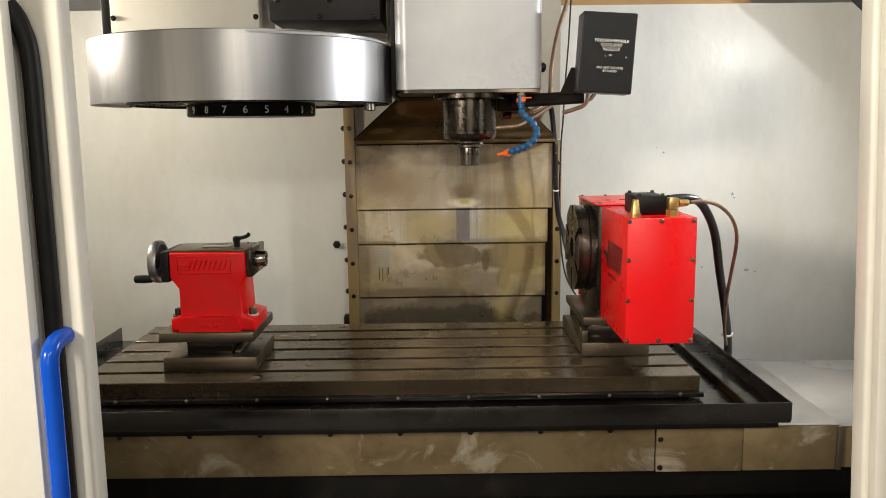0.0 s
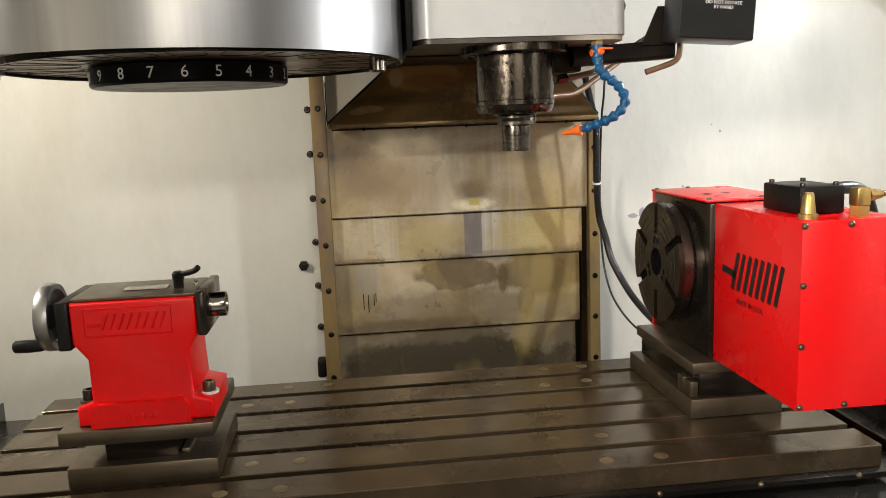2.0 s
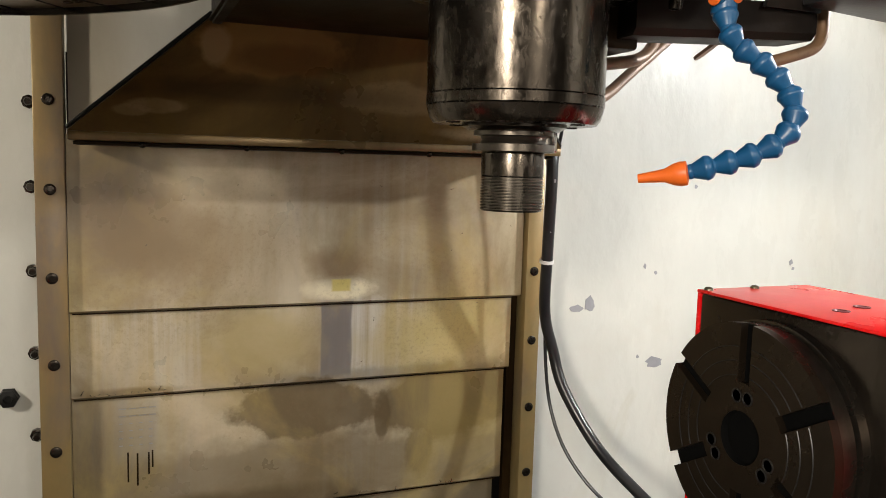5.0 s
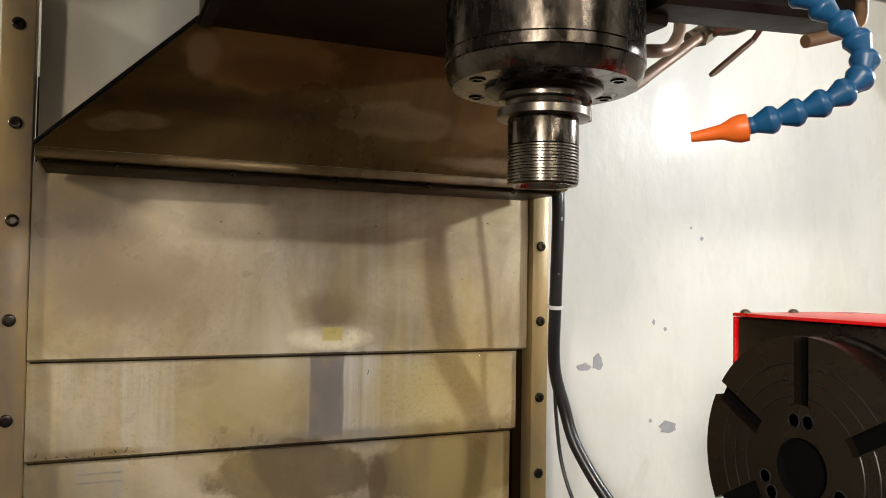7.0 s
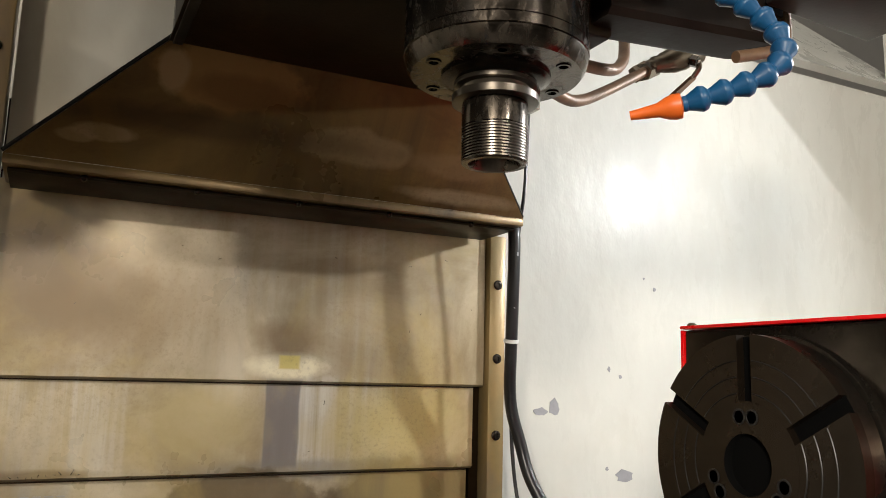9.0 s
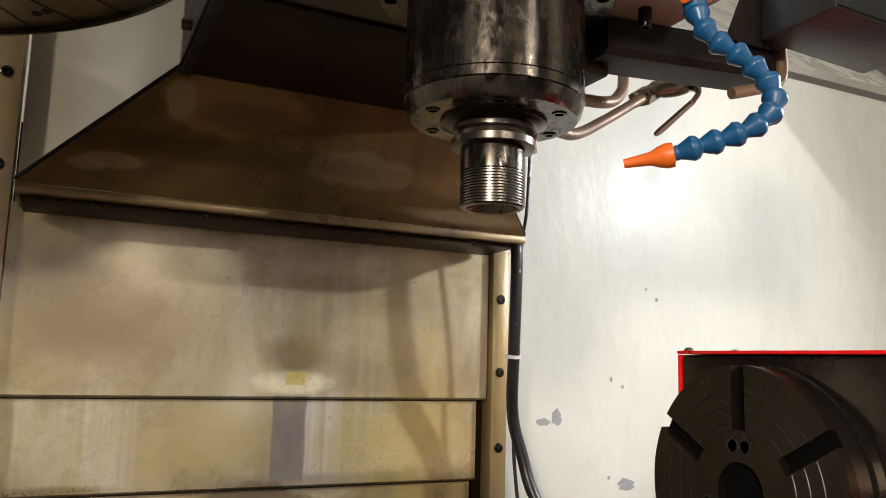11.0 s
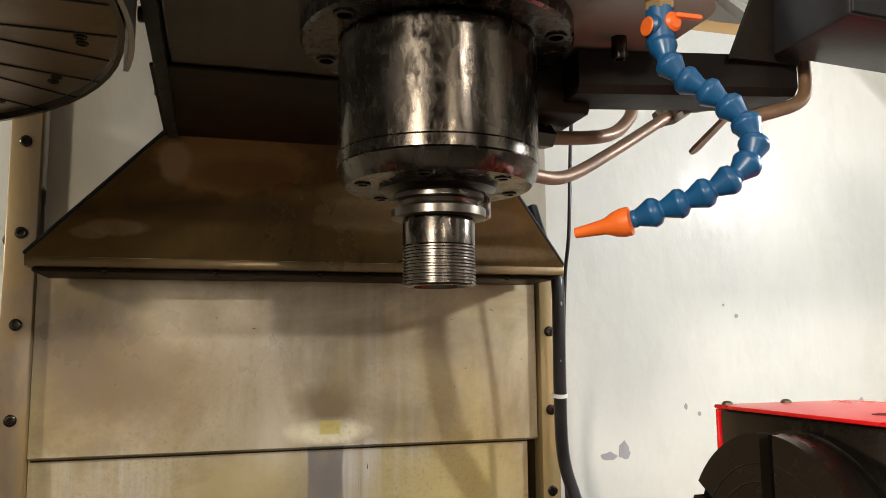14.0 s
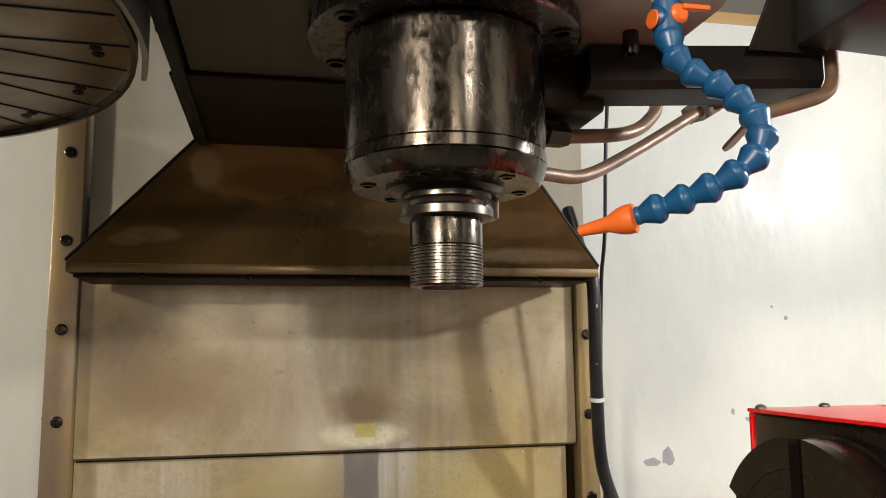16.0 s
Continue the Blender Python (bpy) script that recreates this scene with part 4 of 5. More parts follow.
def table():
    t = thing("machine_table", (0, 2.03, 0.86), "oily cast-iron machine table with five T-slots", "machine table")
    slots = [1.875, 1.955, 2.035, 2.115, 2.195]
    hw = 0.0075
    out = [(TY0, TZ - 0.030), (TY0, TZ - 0.0015), (TY0 + 0.0015, TZ)]
    for s in slots:
        out += [(s - hw - 0.001, TZ), (s - hw, TZ - 0.001), (s - hw, TZ - 0.014), (s - 0.013, TZ - 0.014), (s - 0.013, TZ - 0.025), (s + 0.013, TZ - 0.025), (s + 0.013, TZ - 0.014), (s + hw, TZ - 0.014), (s + hw, TZ - 0.001), (s + hw + 0.001, TZ)]
    out += [(TY1 - 0.0015, TZ), (TY1, TZ - 0.0015), (TY1, TZ - 0.030)]
    bm = B()
    prism(bm, out, lambda u, v, w: Vector((TX0 + w, u, v)), TX1 - TX0)
    bmesh.ops.triangulate(bm, faces=[f for f in bm.faces if len(f.verts) > 4])
    part("top", bm, M_TABLE, t, smooth=0)
    part("apron", box(B(), TX0 + 0.01, TX1 - 0.01, TY0 + 0.02, TY1 - 0.02, 0.868, TZ - 0.031), M_OXIDE, t)
    st = part("seal_strip", box(B(), TX0 - 0.004, TX1 + 0.004, 1.791, TY0 + 0.02, 0.882, TZ - 0.0305, 0.001), M_TRAY, t, "black seal strip with small screws")
    for k in range(9):
        x = 0.409 - 0.1366 * (k - 1)
        subpart("screw", dome_screw(B(), (x, 1.791, 0.8885), (0, -1, 0), 0.0042, 0.004), M_STEEL, st)
    for x, y in ((-0.21, 1.832), (-0.285, 1.832), (0.215, 1.832), (0.29, 1.832), (-0.19, 1.915), (-0.255, 1.915), (0.165, 1.915), (0.235, 1.915), (-0.22, 2.155), (-0.29, 2.155), (0.21, 2.148), (0.285, 2.155),
                 (-0.16, 2.235), (-0.23, 2.235), (0.23, 2.235), (0.30, 2.235)):
        part("bolt_hole", lathe(B(), [(0.0098, 0.0), (0.0098, 0.0004), (0.0092, 0.0006), (0.0, 0.0006)], Matrix.Translation((x, y, TZ)), 18), M_COVER, t, "oily plugged bolt hole")
    tr = thing("coolant_tray", (0, 2.0, 0.86), "black enamelled coolant tray round the table", "tray")
    x0, x1, y0, y1 = -0.735, 0.711, 1.676, 2.30
    part("floor", box(B(), x0 + 0.002, x1 - 0.002, y0 + 0.002, y1, 0.872, 0.876), M_TRAY, tr)
    part("front_lip", box(B(), x0, x1, y0 - 0.003, y0, 0.877, 0.911, 0.0008), M_TRAY, tr)
    part("side_lip", box(B(), x1 - 0.003, x1, y0 + 0.0005, y1, 0.872, 0.911, 0.0008), M_TRAY, tr)
    part("side_lip", box(B(), x0, x0 + 0.003, y0 + 0.0005, y1, 0.872, 0.911, 0.0008), M_TRAY, tr)
    part("side_step", box(B(), x1 - 0.062, x1 - 0.0035, y0 + 0.02, y1, 0.8765, 0.880, 0.001), M_TRAY, tr)
    part("step_edge", box(B(), x1 - 0.064, x1 - 0.0595, y0 + 0.0035, y1, 0.8765, 0.893, 0.0008), M_UNDER, tr, "brown-stained inner tray edge")
    part("front_skirt", box(B(), x0 + 0.01, x1 - 0.02, y0 + 0.004, y0 + 0.02, 0.862, 0.8715, 0.0008), M_DARKVOID, tr)
    # saddle and telescoping x-axis covers
    s = thing("saddle_cover", (0.0, 1.75, 0.76), "stained stainless saddle cover panels with screws", "way cover")
    f = part("front_panel", box(B(), -0.9, 0.478, 1.716, 1.724, 0.766, 0.866, 0.0012), M_COVER, s)
    f2 = part("front_panel", box(B(), 0.480, 0.640, 1.712, 1.724, 0.766, 0.866, 0.0012), M_COVER, s)
    for k in range(9):
        subpart("screw", socket_screw(B(), (0.394 - 0.1295 * k, 1.716, 0.848), (0, -1, 0), 0.0055, 0.002), M_OXIDE, f)
    for z in (0.83, 0.775):
        subpart("screw", socket_screw(B(), (0.487, 1.712, z), (0, -1, 0), 0.005, 0.002), M_OXIDE, f2)
    for nm, xa, xb, yy, zz in (("cover_section", 0.640, 0.818, 1.708, 0.856), ("cover_section", 0.812, 1.28, 1.716, 0.850)):
        part(nm, box(B(), xa, xb, yy, yy + 0.006, 0.768, zz - 0.002, 0.0012), M_COVER, s)
        part("cover_top", box(B(), xa, xb, yy, 2.13, zz - 0.0015, zz, 0.0005), M_COVER_TOP, s, "bright way cover top sheet")
    part("cover_edge", box(B(), 0.812, 0.822, 1.704, 1.7085, 0.768, 0.853, 0.001), M_STEEL, s)
    part("base_casting", box(B(), -1.1, 1.28, 1.76, 2.12, 0.3, 0.765, 0.01), M_DARKVOID, s, "dark oily machine base casting")
    lo = thing("lower_guard", (0.1, 1.70, 0.302), "dark steel guard below the saddle", "guard")
    part("bar", box(B(), -0.9, 1.0, 1.66, 1.757, 0.302, 0.70, 0.006), M_DARKVOID, lo)


table()


# ---- tailstock on its plates ----
def tailstock():
    zb, za = 0.921, 0.950
    p = thing("base_plate", (-0.39, 1.92, zb), "square ground steel plate clamped on the table slots", "steel plate")
    part("plate", box(B(), -0.482, -0.292, 1.868, 2.045, zb + 0.0005, za, 0.002), M_STEEL, p)
    for x, y in ((-0.315, 1.90), (-0.315, 1.93), (-0.315, 2.01)):
        part("hole", lathe(B(), [(0.0045, 0.0002), (0.0040, 0.0008), (0.0, 0.0008)], Matrix.Translation((x, y, za)), 10), M_BLACK_INK, p)
    r = thing("riser_block", (-0.39, 1.95, za), "dark steel riser block between two plates", "riser block")
    part("block", box(B(), -0.437, -0.345, 1.885, 2.035, za, 0.987, 0.0015), M_OXIDE, r)
    part("rubble", box(B(), -0.343, -0.331, 1.89, 2.03, za, 0.958, 0.003), M_STEEL, r, "bright machined step")
    q = thing("upper_plate", (-0.39, 1.93, 0.987), "ground steel plate under the tailstock", "steel plate")
    part("plate", box(B(), -0.480, -0.290, 1.845, 2.03, 0.9875, 1.007, 0.002), M_STEEL, q)
    t = thing("tailstock", (-0.38, 1.92, 1.007), "red painted cast tailstock with handwheel and steel quill", "tailstock")
    z0 = 1.0075
    # casting: footed body, narrow waist, wide top
    out = [(-0.458, z0), (-0.290, z0), (-0.290, z0 + 0.024), (-0.3135, z0 + 0.0305), (-0.316, z0 + 0.090), (-0.3035, z0 + 0.112), (-0.3035, z0 + 0.159),
           (-0.455, z0 + 0.159), (-0.455, z0 + 0.108), (-0.4385, z0 + 0.086), (-0.4385, z0 + 0.0305), (-0.458, z0 + 0.024)]
    bm = B()
    prism(bm, out, lambda u, v, w: Vector((u, 1.860 + w, v)), 0.115)
    bmesh.ops.bevel(bm, geom=[e for e in bm.edges if abs(e.verts[0].co.y - e.verts[1].co.y) < 1e-6], offset=0.004, segments=3, affect="EDGES", profile=0.5)
    body = part("casting", bm, M_RED_CAST, t, smooth=50)
    bm = B()
    prism(bm, [(-0.440, z0), (-0.318, z0), (-0.318, z0 + 0.022), (-0.326, z0 + 0.030), (-0.432, z0 + 0.030), (-0.440, z0 + 0.022)], lambda u, v, w: Vector((u, 1.850 + w, v)), 0.02)
    part("front_foot", bm, M_RED_CAST, t)
    # raised badge panel with plain raised strokes
    bz = z0 + 0.134
    part("badge_frame", tube(B(), [(-0.4385, 1.8598, bz - 0.018), (-0.333, 1.8598, bz - 0.018), (-0.333, 1.8598, bz + 0.017), (-0.4385, 1.8598, bz + 0.017), (-0.4385, 1.8598, bz - 0.018)], 0.0014, 6, smooth=False), M_RED_CAST, t)
    strokes = [((-0.434, -0.004), (-0.417, -0.004))] + [((u, -0.010), (u + 0.008, 0.010)) for u in (-0.418, -0.4085, -0.398, -0.3885, -0.378, -0.3685, -0.358, -0.3485)]
    for a, b in strokes:
        part("raised_stroke", tube(B(), [(a[0], 1.8600, bz + a[1]), (b[0], 1.8600, bz + b[1])], 0.0024, 6, smooth=False), M_RED_CAST, t)
    for k, w in enumerate((0.004, 0.005, 0.005, 0.006, 0.005)):
        part("raised_bar", box(B(), -0.396 + 0.0085 * k, -0.396 + 0.0085 * k + w, 1.8485, 1.851, z0 + 0.009, z0 + 0.017, 0.001), M_RED_CAST, t)
    # end plates, top cap
    part("end_plate", box(B(), -0.4715, -0.4555, 1.858, 1.978, z0 + 0.100, z0 + 0.1615, 0.0025), M_BLACK, t, "black front end plate")
    part("end_plate", box(B(), -0.303, -0.291, 1.862, 1.982, z0 + 0.108, z0 + 0.1645, 0.0025), M_OXIDE, t, "dark steel end plate")
    part("top_cap", box(B(), -0.455, -0.3035, 1.866, 1.972, z0 + 0.1595, z0 + 0.1635, 0.001), M_STEEL, t, "bare steel top cap")
    part("name_plate", box(B(), -0.400, -0.345, 1.900, 1.925, z0 + 0.1640, z0 + 0.1655, 0.0004), M_CHROME, t, "small bright data plate")
    qz, qy = 1.146, 1.908
    part("quill", lathe(B(), [(0.0165, 0), (0.0165, 0.018), (0.0155, 0.0195), (0.0115, 0.0195), (0.0095, 0.006), (0, 0.004)], axis_matrix((-0.291, qy, qz), (0, qy, qz)), 32), M_CHROME, t, "bright steel quill with bore")
    part("handwheel_shaft", cyl(B(), (-0.482, qy, qz - 0.004), (-0.4715, qy, qz - 0.004), 0.016), M_BLACK, t)
    wheel = part("handwheel", lathe(B(), [(0.012, 0.010), (0.016, 0.012), (0.016, 0.004), (0.030, 0.001), (0.032, -0.002), (0.036, -0.006), (0.0425, -0.006), (0.0440, -0.002), (0.0440, 0.006), (0.0415, 0.011), (0.036, 0.010), (0.033, 0.006), (0.02, 0.007), (0.014, 0.010)],
                                    axis_matrix((-0.490, qy, qz - 0.004), (-1.4, qy, qz - 0.004)), 48), M_ALU, t, "cast aluminium handwheel")
    for k in range(6):
        a = radians(60 * k + 20)
        subpart("rim_boss", cyl(B(), (-0.494, qy + 0.028 * math.cos(a), qz - 0.004 + 0.028 * math.sin(a)), (-0.500, qy + 0.028 * math.cos(a), qz - 0.004 + 0.028 * math.sin(a)), 0.0045, seg=12, bevel=0.001), M_CHROME, wheel)
    hz, hy = qz - 0.038, qy - 0.012
    subpart("crank_grip", lathe(B(), [(0.005, 0), (0.0075, 0.004), (0.0085, 0.020), (0.0080, 0.036), (0.006, 0.0385), (0, 0.0385)], axis_matrix((-0.500, hy, hz), (-1.5, hy, hz)), 20), M_BLACK, wheel, "black plastic crank grip")
    # clamp lever and grease nipple
    lv = part("clamp_lever", lathe(B(), [(0.0065, 0), (0.0065, 0.010), (0.0078, 0.012), (0.0078, 0.019), (0.005, 0.022), (0, 0.022)], axis_matrix((-0.330, 1.905, z0 + 0.1635), (-0.330, 1.905, 3)), 16), M_BLACK, t, "black clamp lever")
    subpart("lever_arm", tube(B(), [(-0.330, 1.905, z0 + 0.181), (-0.318, 1.900, z0 + 0.183), (-0.306, 1.894, z0 + 0.187), (-0.301, 1.891, z0 + 0.1915)], 0.0038, 10), M_BLACK, lv)
    part("grease_nipple", lathe(B(), [(0.0035, 0), (0.0035, 0.003), (0.0022, 0.005), (0.0026, 0.007), (0.0018, 0.009), (0, 0.009)], axis_matrix((-0.310, 1.915, z0 + 0.1635), (-0.310, 1.915, 3)), 12), M_CHROME, t)
    for x, mt in ((-0.449, M_OXIDE), (-0.299, M_STEEL)):
        part("washer", lathe(B(), [(0.0125, 0), (0.0125, 0.003), (0.006, 0.003)], axis_matrix((x, 1.885, z0 + 0.026), (x, 1.885, 3)), 20), M_TIE if x > -0.4 else M_STEEL, t)
        part("clamp_screw", socket_screw(B(), (x, 1.885, z0 + 0.029), (0, 0, 1), 0.0085, 0.013), mt, t)

    for o in (p, r, q, t):
        o.location.y += 0.012


tailstock()


# ---- rotary table on its plates ----
def rotary():
    p = thing("rotary_base_plate", (0.46, 2.05, 0.921), "ground steel base plate under the rotary table", "steel plate")
    part("plate", box(B(), 0.382, 0.525, 1.946, 2.208, 0.9215, 0.951, 0.002), M_STEEL, p)
    p = thing("rotary_riser", (0.46, 2.05, 0.952), "stepped steel riser under the rotary table", "riser block")
    part("block", box(B(), 0.397, 0.520, 1.952, 2.190, 0.9515, 0.988, 0.0015), M_OXIDE, p)
    part("top_plate", box(B(), 0.385, 0.528, 1.948, 2.182, 0.9885, 1.006, 0.002), M_STEEL, p)
    for y in (1.953, 1.979):
        part("step_block", box(B(), 0.3835, 0.3965, y, y + 0.022, 0.9515, 0.976, 0.002), M_STEEL, p)
    t = thing("rotary_table", (0.48, 1.95, 1.006), "red rotary indexer with dark steel faceplate", "rotary table")
    part("gear_case", box(B(), 0.4165, 0.548, 1.967, 2.184, 1.0065, 1.240, 0.003), M_OXIDE, t, "dark cast-iron gear case")
    part("motor_cover", box(B(), 0.4235, 0.550, 1.738, 1.966, 1.005, 1.2395, 0.0022), M_RED, t, "glossy red sheet-metal motor cover")
    part("top_cover", box(B(), 0.4130, 0.550, 1.968, 2.186, 1.2405, 1.2435, 0.001), M_RED, t, "red top cover sheet")
    part("rear_cover", box(B(), 0.4155, 0.550, 2.1845, 2.188, 1.0065, 1.240, 0.001), M_RED, t)
    for x in (0.4265, 0.485, 0.5435):
        for z in (1.2335, 1.011):
            part("cover_screw", dome_screw(B(), (x, 1.738, z), (0, -1, 0), 0.0042, 0.0035), M_STEEL, t)
    for x in (0.4265, 0.5435):
        for z in (1.162, 1.087):
            part("cover_screw", dome_screw(B(), (x, 1.738, z), (0, -1, 0), 0.0042, 0.0035), M_STEEL, t)
    for x, y in ((0.420, 2.178), (0.475, 2.178), (0.423, 1.985), (0.505, 1.985)):
        part("cover_screw", dome_screw(B(), (x, y, 1.2435), (0, 0, 1), 0.0045, 0.003), M_STEEL, t)
    for x, y in ((0.455, 2.06), (0.49, 2.07)):
        part("plug", lathe(B(), [(0.007, 0), (0.007, 0.0006), (0.005, 0.0006), (0.004, -0.0005), (0, -0.0005)], Matrix.Translation((x, y, 1.2437)), 16), M_DARK_RED_INK, t)
    # plain black badge strokes on the cover's side
    X, y0, zc = 0.4232, 1.868, 1.150

    def stroke(a, b, w):
        (u0, v0), (u1, v1) = [(1.4 * p, 1.4 * q) for p, q in (a, b)]
        w *= 1.4
        bm = B()
        d = Vector((u1 - u0, v1 - v0)).normalized() * w / 2
        nx, ny = -d.y, d.x
        prism(bm, [(u0 + nx, v0 + ny), (u1 + nx, v1 + ny), (u1 - nx, v1 - ny), (u0 - nx, v0 - ny)], lambda u, v, k: Vector((X - k, y0 - u, zc + v)), 0.0005)
        part("badge_stroke", bm, M_BLACK_INK, t, smooth=0)

    for a, b, w in [((-0.050, 0.000), (-0.022, -0.003), 0.007)] + [((u, -0.018), (u + 0.0115, 0.020), 0.0058) for u in (-0.028, -0.0165, -0.004, 0.0075, 0.019, 0.0305, 0.042, 0.0535)]:
        stroke(a, b, w)
    lettering("lettering", "MADE IN U.S.A.", 0.0105, Matrix.Translation((X - 0.0003, y0 - 0.010, zc - 0.040)) @ Matrix.Rotation(-math.pi / 2, 4, "Z") @ Matrix.Rotation(math.pi / 2, 4, "X"), M_DARK_RED_INK, t)
    # faceplate with six slots
    cy, cz, R, fx = 2.085, 1.136, 0.0955, 0.3815
    depth = 0.022
    slot_half, slot_in = 0.0065, 0.046

    # sectors between slots, each a thick wedge with its own edges
    fp = part("faceplate", lathe(B(), [(0.026, 0.008), (R - 0.0005, 0.008), (R - 0.0005, depth), (0.026, depth)], axis_matrix((fx, cy, cz), (fx + 1, cy, cz)), 96), M_RIM, t, "dark round steel faceplate with six slots")
    for k in range(6):
        c0 = math.radians(90 - 60 * k)
        outer = []
        n = 16
        a_s = c0 + math.asin(slot_half / R)
        a_e = c0 + math.radians(60) - math.asin(slot_half / R)
        for i in range(n + 1):
            a = a_s + (a_e - a_s) * i / n
            outer.append((R * math.cos(a), R * math.sin(a)))
        b_s = c0 + math.asin(slot_half / slot_in)
        b_e = c0 + math.radians(60) - math.asin(slot_half / slot_in)
        inner = []
        for i in range(9):
            a = b_e + (b_s - b_e) * i / 8
            inner.append((slot_in * math.cos(a), slot_in * math.sin(a)))
        bm = B()
        prism(bm, outer + inner, lambda u, v, w: Vector((fx + w, cy - u, cz + v)), 0.0085)
        subpart("segment", bm, M_FACE, fp)
    subpart("centre_ring", lathe(B(), [(0.0225, 0.0), (0.0462, 0.0), (0.0462, 0.0085), (0.0225, 0.0085), (0.0225, 0.0)], axis_matrix((fx, cy, cz), (fx + 1, cy, cz)), 64, False), M_FACE, fp)
    subpart("slot_floor", lathe(B(), [(0.0228, 0.0074), (R - 0.0012, 0.0074), (R - 0.0012, 0.0079), (0.0228, 0.0079)], axis_matrix((fx, cy, cz), (fx + 1, cy, cz)), 96), M_BORE, fp, "oily slot floor, depth shade in its black colour")
    subpart("bore", lathe(B(), [(0.0226, 0.0006), (0.0222, 0.0012), (0.0205, 0.0205), (0.0, 0.0205)], axis_matrix((fx, cy, cz), (fx + 1, cy, cz)), 32, False), M_BORE, fp, "shallow centre bore, depth shade in its black colour")
    for rr in (0.052, 0.064, 0.076):
        for k in range(6):
            c0 = math.radians(90 - 60 * k)
            da = math.asin((slot_half + 0.001) / rr)
            pts = [(fx - 0.0001, cy - rr * math.cos(a), cz + rr * math.sin(a)) for a in (c0 + da + (math.radians(60) - 2 * da) * i / 12 for i in range(13))]
            subpart("scribed_ring", tube(B(), pts, 0.0006, 5, smooth=False), M_BLACK_INK, fp)
    for k in range(6):
        for off in (-8, 8):
            if k % 2 == 0:
                a = math.radians(90 - 60 * k + off * 1.25)
                subpart("face_screw", lathe(B(), [(0.0062, 0.0), (0.0062, 0.0006), (0.0048, 0.0008), (0.0042, -0.001), (0, -0.001)],
                                            axis_matrix((fx, cy - 0.035 * math.cos(a), cz + 0.035 * math.sin(a)), (fx - 1, cy - 0.035 * math.cos(a), cz + 0.035 * math.sin(a))), 14), M_BLACK_INK, fp)
    part("hub", lathe(B(), [(R - 0.005, depth), (R - 0.005, 0.025), (R + 0.001, 0.0265), (R + 0.001, 0.0362), (R - 0.004, 0.0365)], axis_matrix((fx, cy, cz), (fx + 1, cy, cz)), 72), M_RIM, t)
    part("clamp_screw", socket_screw(B(), (0.441, 2.108, 1.006), (0, 0, 1), 0.006, 0.008), M_STEEL, t)
    # air and power fittings on top
    part("junction_box", box(B(), 0.450, 0.510, 1.790, 1.880, 1.2397, 1.275, 0.003), M_BLACK, t, "black junction box with lid screws")
    for x, y in ((0.458, 1.798), (0.502, 1.798), (0.458, 1.872), (0.502, 1.872)):
        part("lid_screw", socket_screw(B(), (x, y, 1.275), (0, 0, 1), 0.0035, 0.004), M_OXIDE, t)
    part("silencer", lathe(B(), [(0.0115, 0), (0.0115, 0.006), (0.009, 0.007), (0.0062, 0.030), (0.005, 0.032), (0, 0.032)], axis_matrix((0.441, 1.757, 1.2395), (0.441, 1.757, 3)), 12), M_BRASS, t, "brass exhaust silencer")
    el = part("air_elbow", cyl(B(), (0.511, 1.763, 1.2395), (0.511, 1.763, 1.252), 0.012, seg=6), M_BRASS, t, "brass air elbow")
    subpart("block", box(B(), 0.502, 0.520, 1.754, 1.772, 1.252, 1.274, 0.002), M_BRASS, el)
    subpart("ferrule", lathe(B(), [(0.008, 0), (0.008, 0.006), (0.0065, 0.007), (0.0075, 0.012), (0.0065, 0.013), (0.006, 0.022)], axis_matrix((0.520, 1.763, 1.264), (0.56, 1.775, 1.264)), 8), M_BRASS, el)
    c = thing("rotary_air_hose", (0.6, 1.9, 0.9), "thin brown air hose looping off the rotary table", "hose")
    part("hose", tube(B(), [(0.545, 1.77, 1.264), (0.575, 1.785, 1.264), (0.615, 1.81, 1.252), (0.650, 1.835, 1.222), (0.667, 1.855, 1.179), (0.672, 1.89, 1.11), (0.678, 1.926, 1.048), (0.700, 1.99, 0.97), (0.72, 2.03, 0.92)], 0.0035, 10), M_COPPER, c)
    c = thing("rotary_power_cable", (0.6, 1.95, 0.9), "thick black power cable dropping behind the rotary table", "cable")
    part("cable", tube(B(), [(0.53, 1.86, 1.262), (0.575, 1.875, 1.262), (0.61, 1.895, 1.246), (0.646, 1.925, 1.19), (0.676, 1.968, 1.099), (0.703, 2.005, 1.015), (0.725, 2.035, 0.934), (0.728, 2.04, 0.885)], 0.0088, 14), M_CABLE, c)
    part("tie", lathe(B(), [(0.0125, 0), (0.0125, 0.003)], axis_matrix((0.721, 2.031, 0.945), (0.726, 2.037, 0.92)), 16), M_TIE, c, "white nylon cable tie")


rotary()


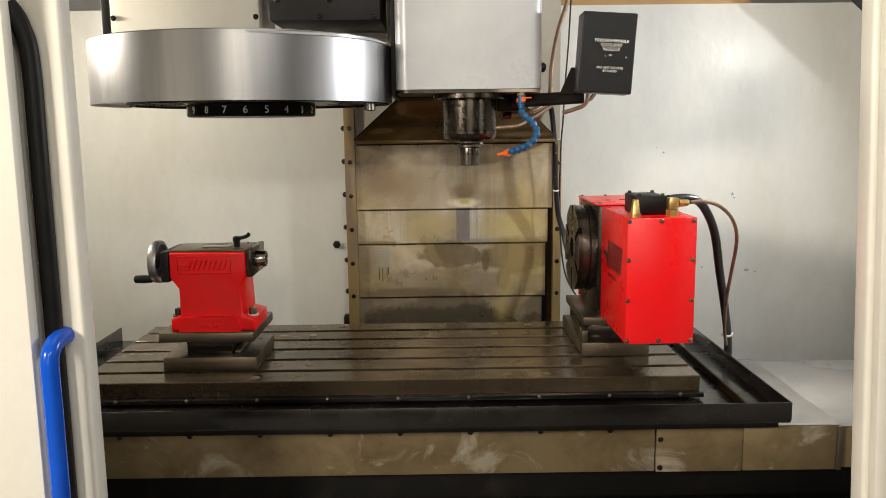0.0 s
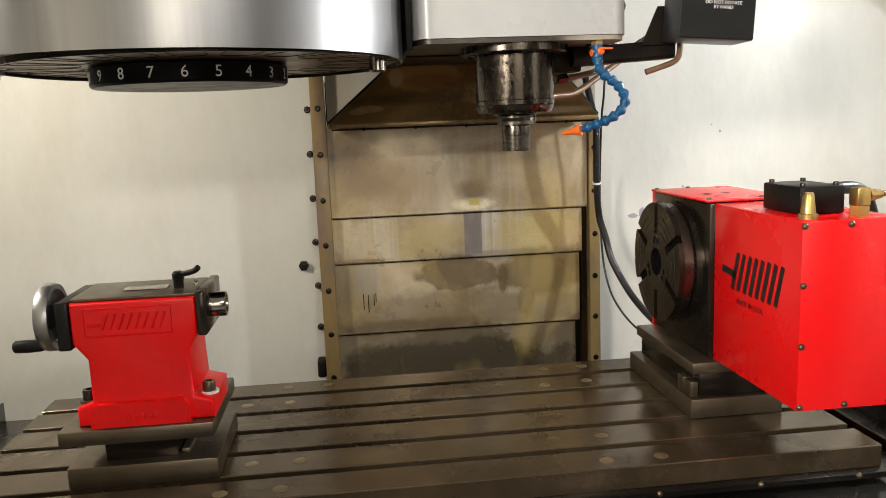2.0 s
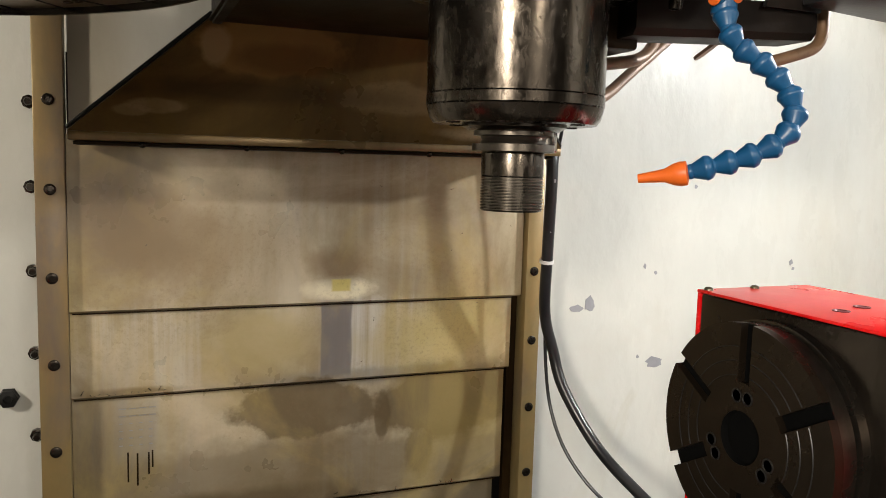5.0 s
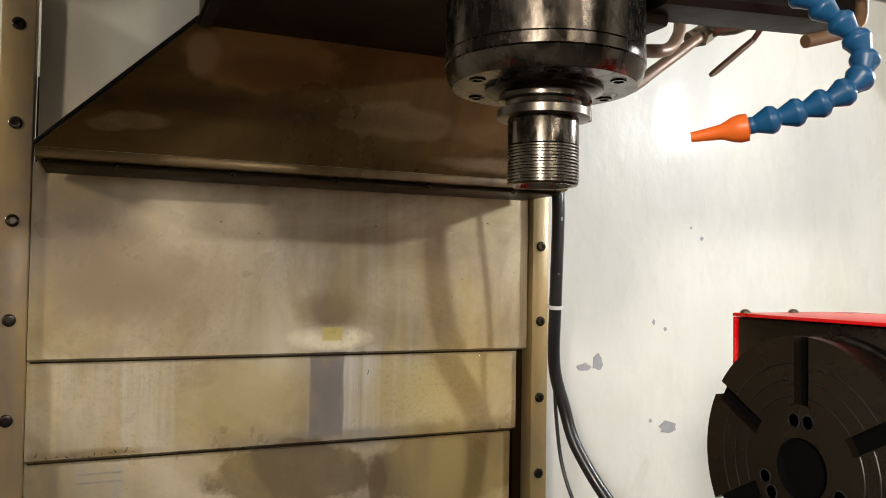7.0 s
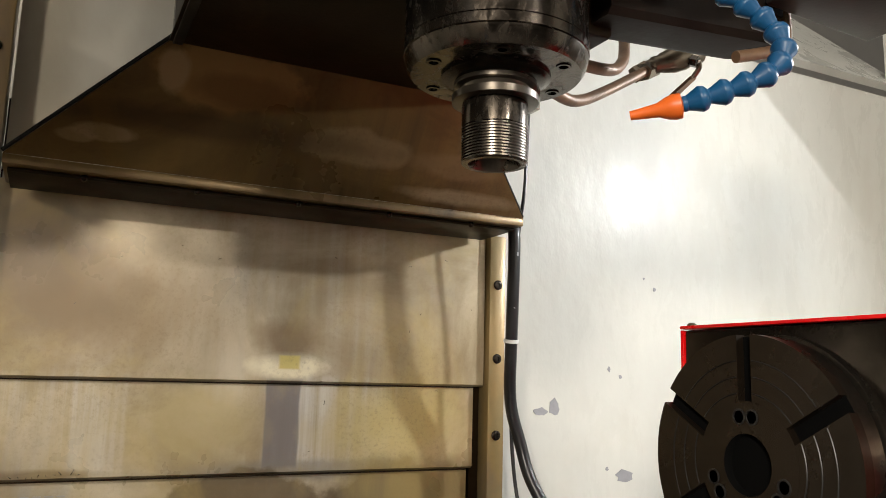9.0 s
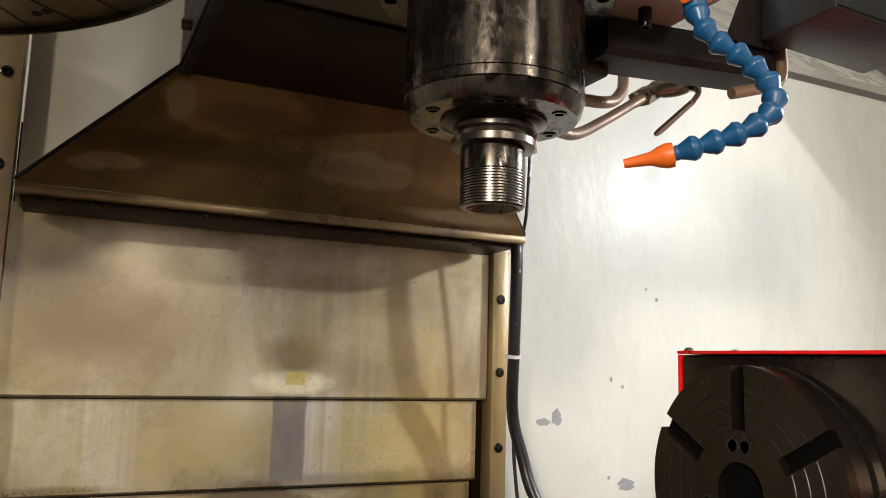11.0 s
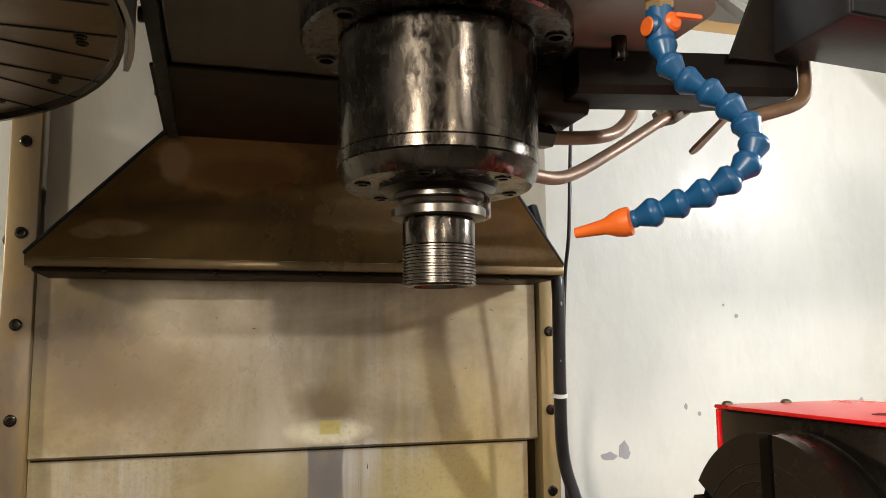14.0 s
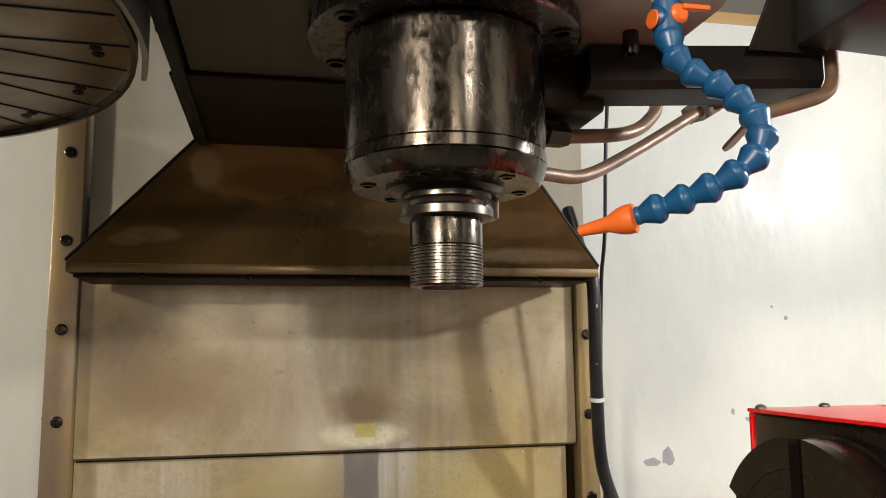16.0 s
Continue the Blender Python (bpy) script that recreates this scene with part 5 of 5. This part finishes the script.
# ---- cables beside the column, chips and paint damage ----
def clutter():
    c = thing("column_cable", (0.44, 2.5, 1.0), "thick black cable hanging beside the column", "cable")
    part("cable", tube(B(), [(0.392, 2.500, 1.455), (0.394, 2.478, 1.415), (0.393, 2.447, 1.375), (0.3945, 2.437, 1.355), (0.398, 2.446, 1.25), (0.408, 2.464, 1.17), (0.4225, 2.465, 1.12), (0.432, 2.45, 1.072), (0.456, 2.41, 1.011), (0.479, 2.36, 0.972), (0.503, 2.31, 0.945), (0.545, 2.25, 0.930)], 0.0072, 14), M_CABLE, c)
    part("tie", lathe(B(), [(0.0088, 0), (0.0088, 0.004)], axis_matrix((0.3987, 2.449, 1.235), (0.3978, 2.445, 1.257)), 16), M_TIE, c, "white nylon cable tie")
    for k, (z, w) in enumerate(((1.335, 0.004), (1.322, 0.010), (1.305, 0.006), (1.292, 0.012), (1.274, 0.008))):
        part("printed_bar", box(B(), 0.3945, 0.3965, 2.4335 - 0.09 * (z - 1.30), 2.4350 - 0.09 * (z - 1.30), z, z + w), M_CHIPPED, c)
    c = thing("column_tube", (0.45, 2.5, 1.0), "thin dark tube hanging beside the column", "tube")
    part("tube", tube(B(), [(0.440, 2.45, 1.90), (0.430, 2.45, 1.65), (0.421, 2.45, 1.52), (0.416, 2.45, 1.42), (0.413, 2.458, 1.365), (0.412, 2.468, 1.25), (0.413, 2.470, 1.17), (0.415, 2.470, 1.11), (0.420, 2.46, 1.045), (0.430, 2.43, 0.992), (0.457, 2.39, 0.947), (0.485, 2.34, 0.932), (0.53, 2.30, 0.926)], 0.0022, 10), M_CABLE, c)
    k = thing("head_knob", (0.30, 2.1, 1.53), "black knob on the side of the spindle head", "knob")
    part("knob", lathe(B(), [(0.006, 0), (0.010, 0.003), (0.010, 0.010), (0.006, 0.014), (0, 0.014)], axis_matrix((HX1, 2.04, 1.530), (1, 2.04, 1.530)), 18), M_BLACK, k)
    rnd = random.Random(4)

    def chip(x, z, r, sx=1.0):
        n = 13
        o = thing("paint_chip", (x, WALL_Y, z), "patch of bare grey primer where paint has flaked", "paint chip", "paint chips on the back sheet")
        out = [(r * sx * (0.65 + 0.5 * rnd.random()) * math.cos(2 * math.pi * i / n), r * (0.65 + 0.5 * rnd.random()) * math.sin(2 * math.pi * i / n)) for i in range(n)]
        part("flake", prism(B(), out, lambda u, v, w: Vector((x + u, WALL_Y - 0.0002 - w, z + v)), 0.0006), M_CHIPPED, o, smooth=0)

    for x, z, r, sx in ((0.541, 1.157, 0.012, 0.8), (0.520, 1.150, 0.006, 2.0), (0.660, 1.062, 0.010, 1.5), (0.630, 1.072, 0.003, 1.0), (0.635, 1.21, 0.004, 0.7), (0.655, 1.20, 0.003, 1.0), (0.92, 1.21, 0.005, 0.8), (0.925, 1.20, 0.003, 1),
                        (0.84, 1.0, 0.003, 1), (0.97, 0.99, 0.004, 2), (0.995, 0.985, 0.003, 1), (0.72, 1.33, 0.003, 1), (0.70, 1.345, 0.002, 1)):
        chip(x, z, r, sx)
    # bright chips caught on the cover edges and in the tray
    bm = B()
    spots = [(-0.135 + 0.0065 * i + 0.004 * rnd.random(), 2.5155, 1.0895 + 0.002 * rnd.random()) for i in range(14)]
    spots += [(-0.13 + 0.5 * rnd.random(), 2.518, 0.938 + 0.004 * rnd.random()) for i in range(16)]
    spots += [(-0.12 + 0.5 * rnd.random(), 2.5115, 1.10 + 0.25 * rnd.random()) for i in range(14)]
    spots += [(-0.6 + 1.15 * rnd.random(), 1.69 + 0.09 * rnd.random(), 0.8772) for i in range(40)]
    for p in spots:
        L = 0.0015 + 0.004 * rnd.random()
        a = 6.28 * rnd.random()
        flat = p[2] < 0.88
        d = Vector((math.cos(a), math.sin(a), 0.15)) if flat else Vector((math.cos(a), 0, math.sin(a)))
        q = Vector(p)
        bend = Vector((0, 0, 0.001)) if flat else Vector((0, -0.001, 0))
        tube(bm, [q, q + d * L * 0.5 + bend, q + d * L], 0.0004, 4, 2)
    single("metal_chips", bm, M_CHROME, "tiny bright steel chips stuck on oily covers", "metal chips", kind="stuff")
    # work light on the enclosure's side
    w = thing("work_light", (X_RIGHT + 0.02, 1.97, 1.66), "round work light mounted inside the enclosure", "work light")
    part("housing", cyl(B(), (X_RIGHT + 0.02, 1.97, 1.66), (1.20, 1.97, 1.66), 0.07, 0.08, bevel=0.006), M_BLACK, w)
    part("lens", lathe(B(), [(0.0, 0.0), (0.06, 0.0), (0.06, 0.003), (0, 0.005)], axis_matrix((1.1985, 1.97, 1.66), (0.5, 1.97, 1.66)), 32), M_LENS, w, "glowing lamp lens")
    # fixture body added for the overhead fill
    f = thing("overhead_fill_body", (0.3, 1.6, 3.985), "unseen white ceiling fixture added for the overhead fill", "ceiling light")
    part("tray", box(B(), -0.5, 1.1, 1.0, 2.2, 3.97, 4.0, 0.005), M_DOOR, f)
    # bodies for the unseen front lamps, two of which are added fills
    for x, y, z in ((0.85, -0.53, 2.39), (0.135, -1.53, 2.28), (-2.07, -0.83, 2.32)):
        f = thing("unseen_lamp_body", (x, y, 4.0), "unseen hanging lamp body added in front of the machine", "shop light", "hanging shop lights")
        part("reflector", box(B(), x - 0.17, x + 0.17, y - 0.05, y + 0.0, z, z + 0.06, 0.005), M_DOOR, f)
        part("rod", cyl(B(), (x, y - 0.02, z + 0.06), (x, y - 0.02, 4.0), 0.006), M_OXIDE, f)
    # unseen plate added to throw a diagonal shadow edge on the back sheet
    n = Vector((0.637, 0.204, 0.743))
    d = Vector((-0.147, 0.978, -0.147))
    d = (d - n * d.dot(n)).normalized()
    e = n.cross(d)
    m = Matrix((d, e, n)).transposed().to_4x4()
    m.translation = Vector(LAMP) + n * 0.002
    bm = box(B(), 0.0, 0.27, -0.22, 0.16, 0.0, 0.003, 0.001)
    bm.transform(m)
    part("light_cutoff_plate", bm, M_BLACK, w, "unseen black plate added to cut off the lamp's light")

    w = thing("left_work_light", (X_LEFT, 1.97, 1.68), "round work light on the enclosure's other side", "work light")
    part("housing", cyl(B(), (X_LEFT, 1.97, 1.68), (-1.05, 1.97, 1.68), 0.07, 0.08, bevel=0.006), M_BLACK, w)
    part("lens", lathe(B(), [(0.0, 0.0), (0.06, 0.0), (0.06, 0.003), (0, 0.005)], axis_matrix((-1.0485, 1.97, 1.68), (0.5, 1.97, 1.68)), 32), M_LENS, w, "glowing lamp lens")


clutter()
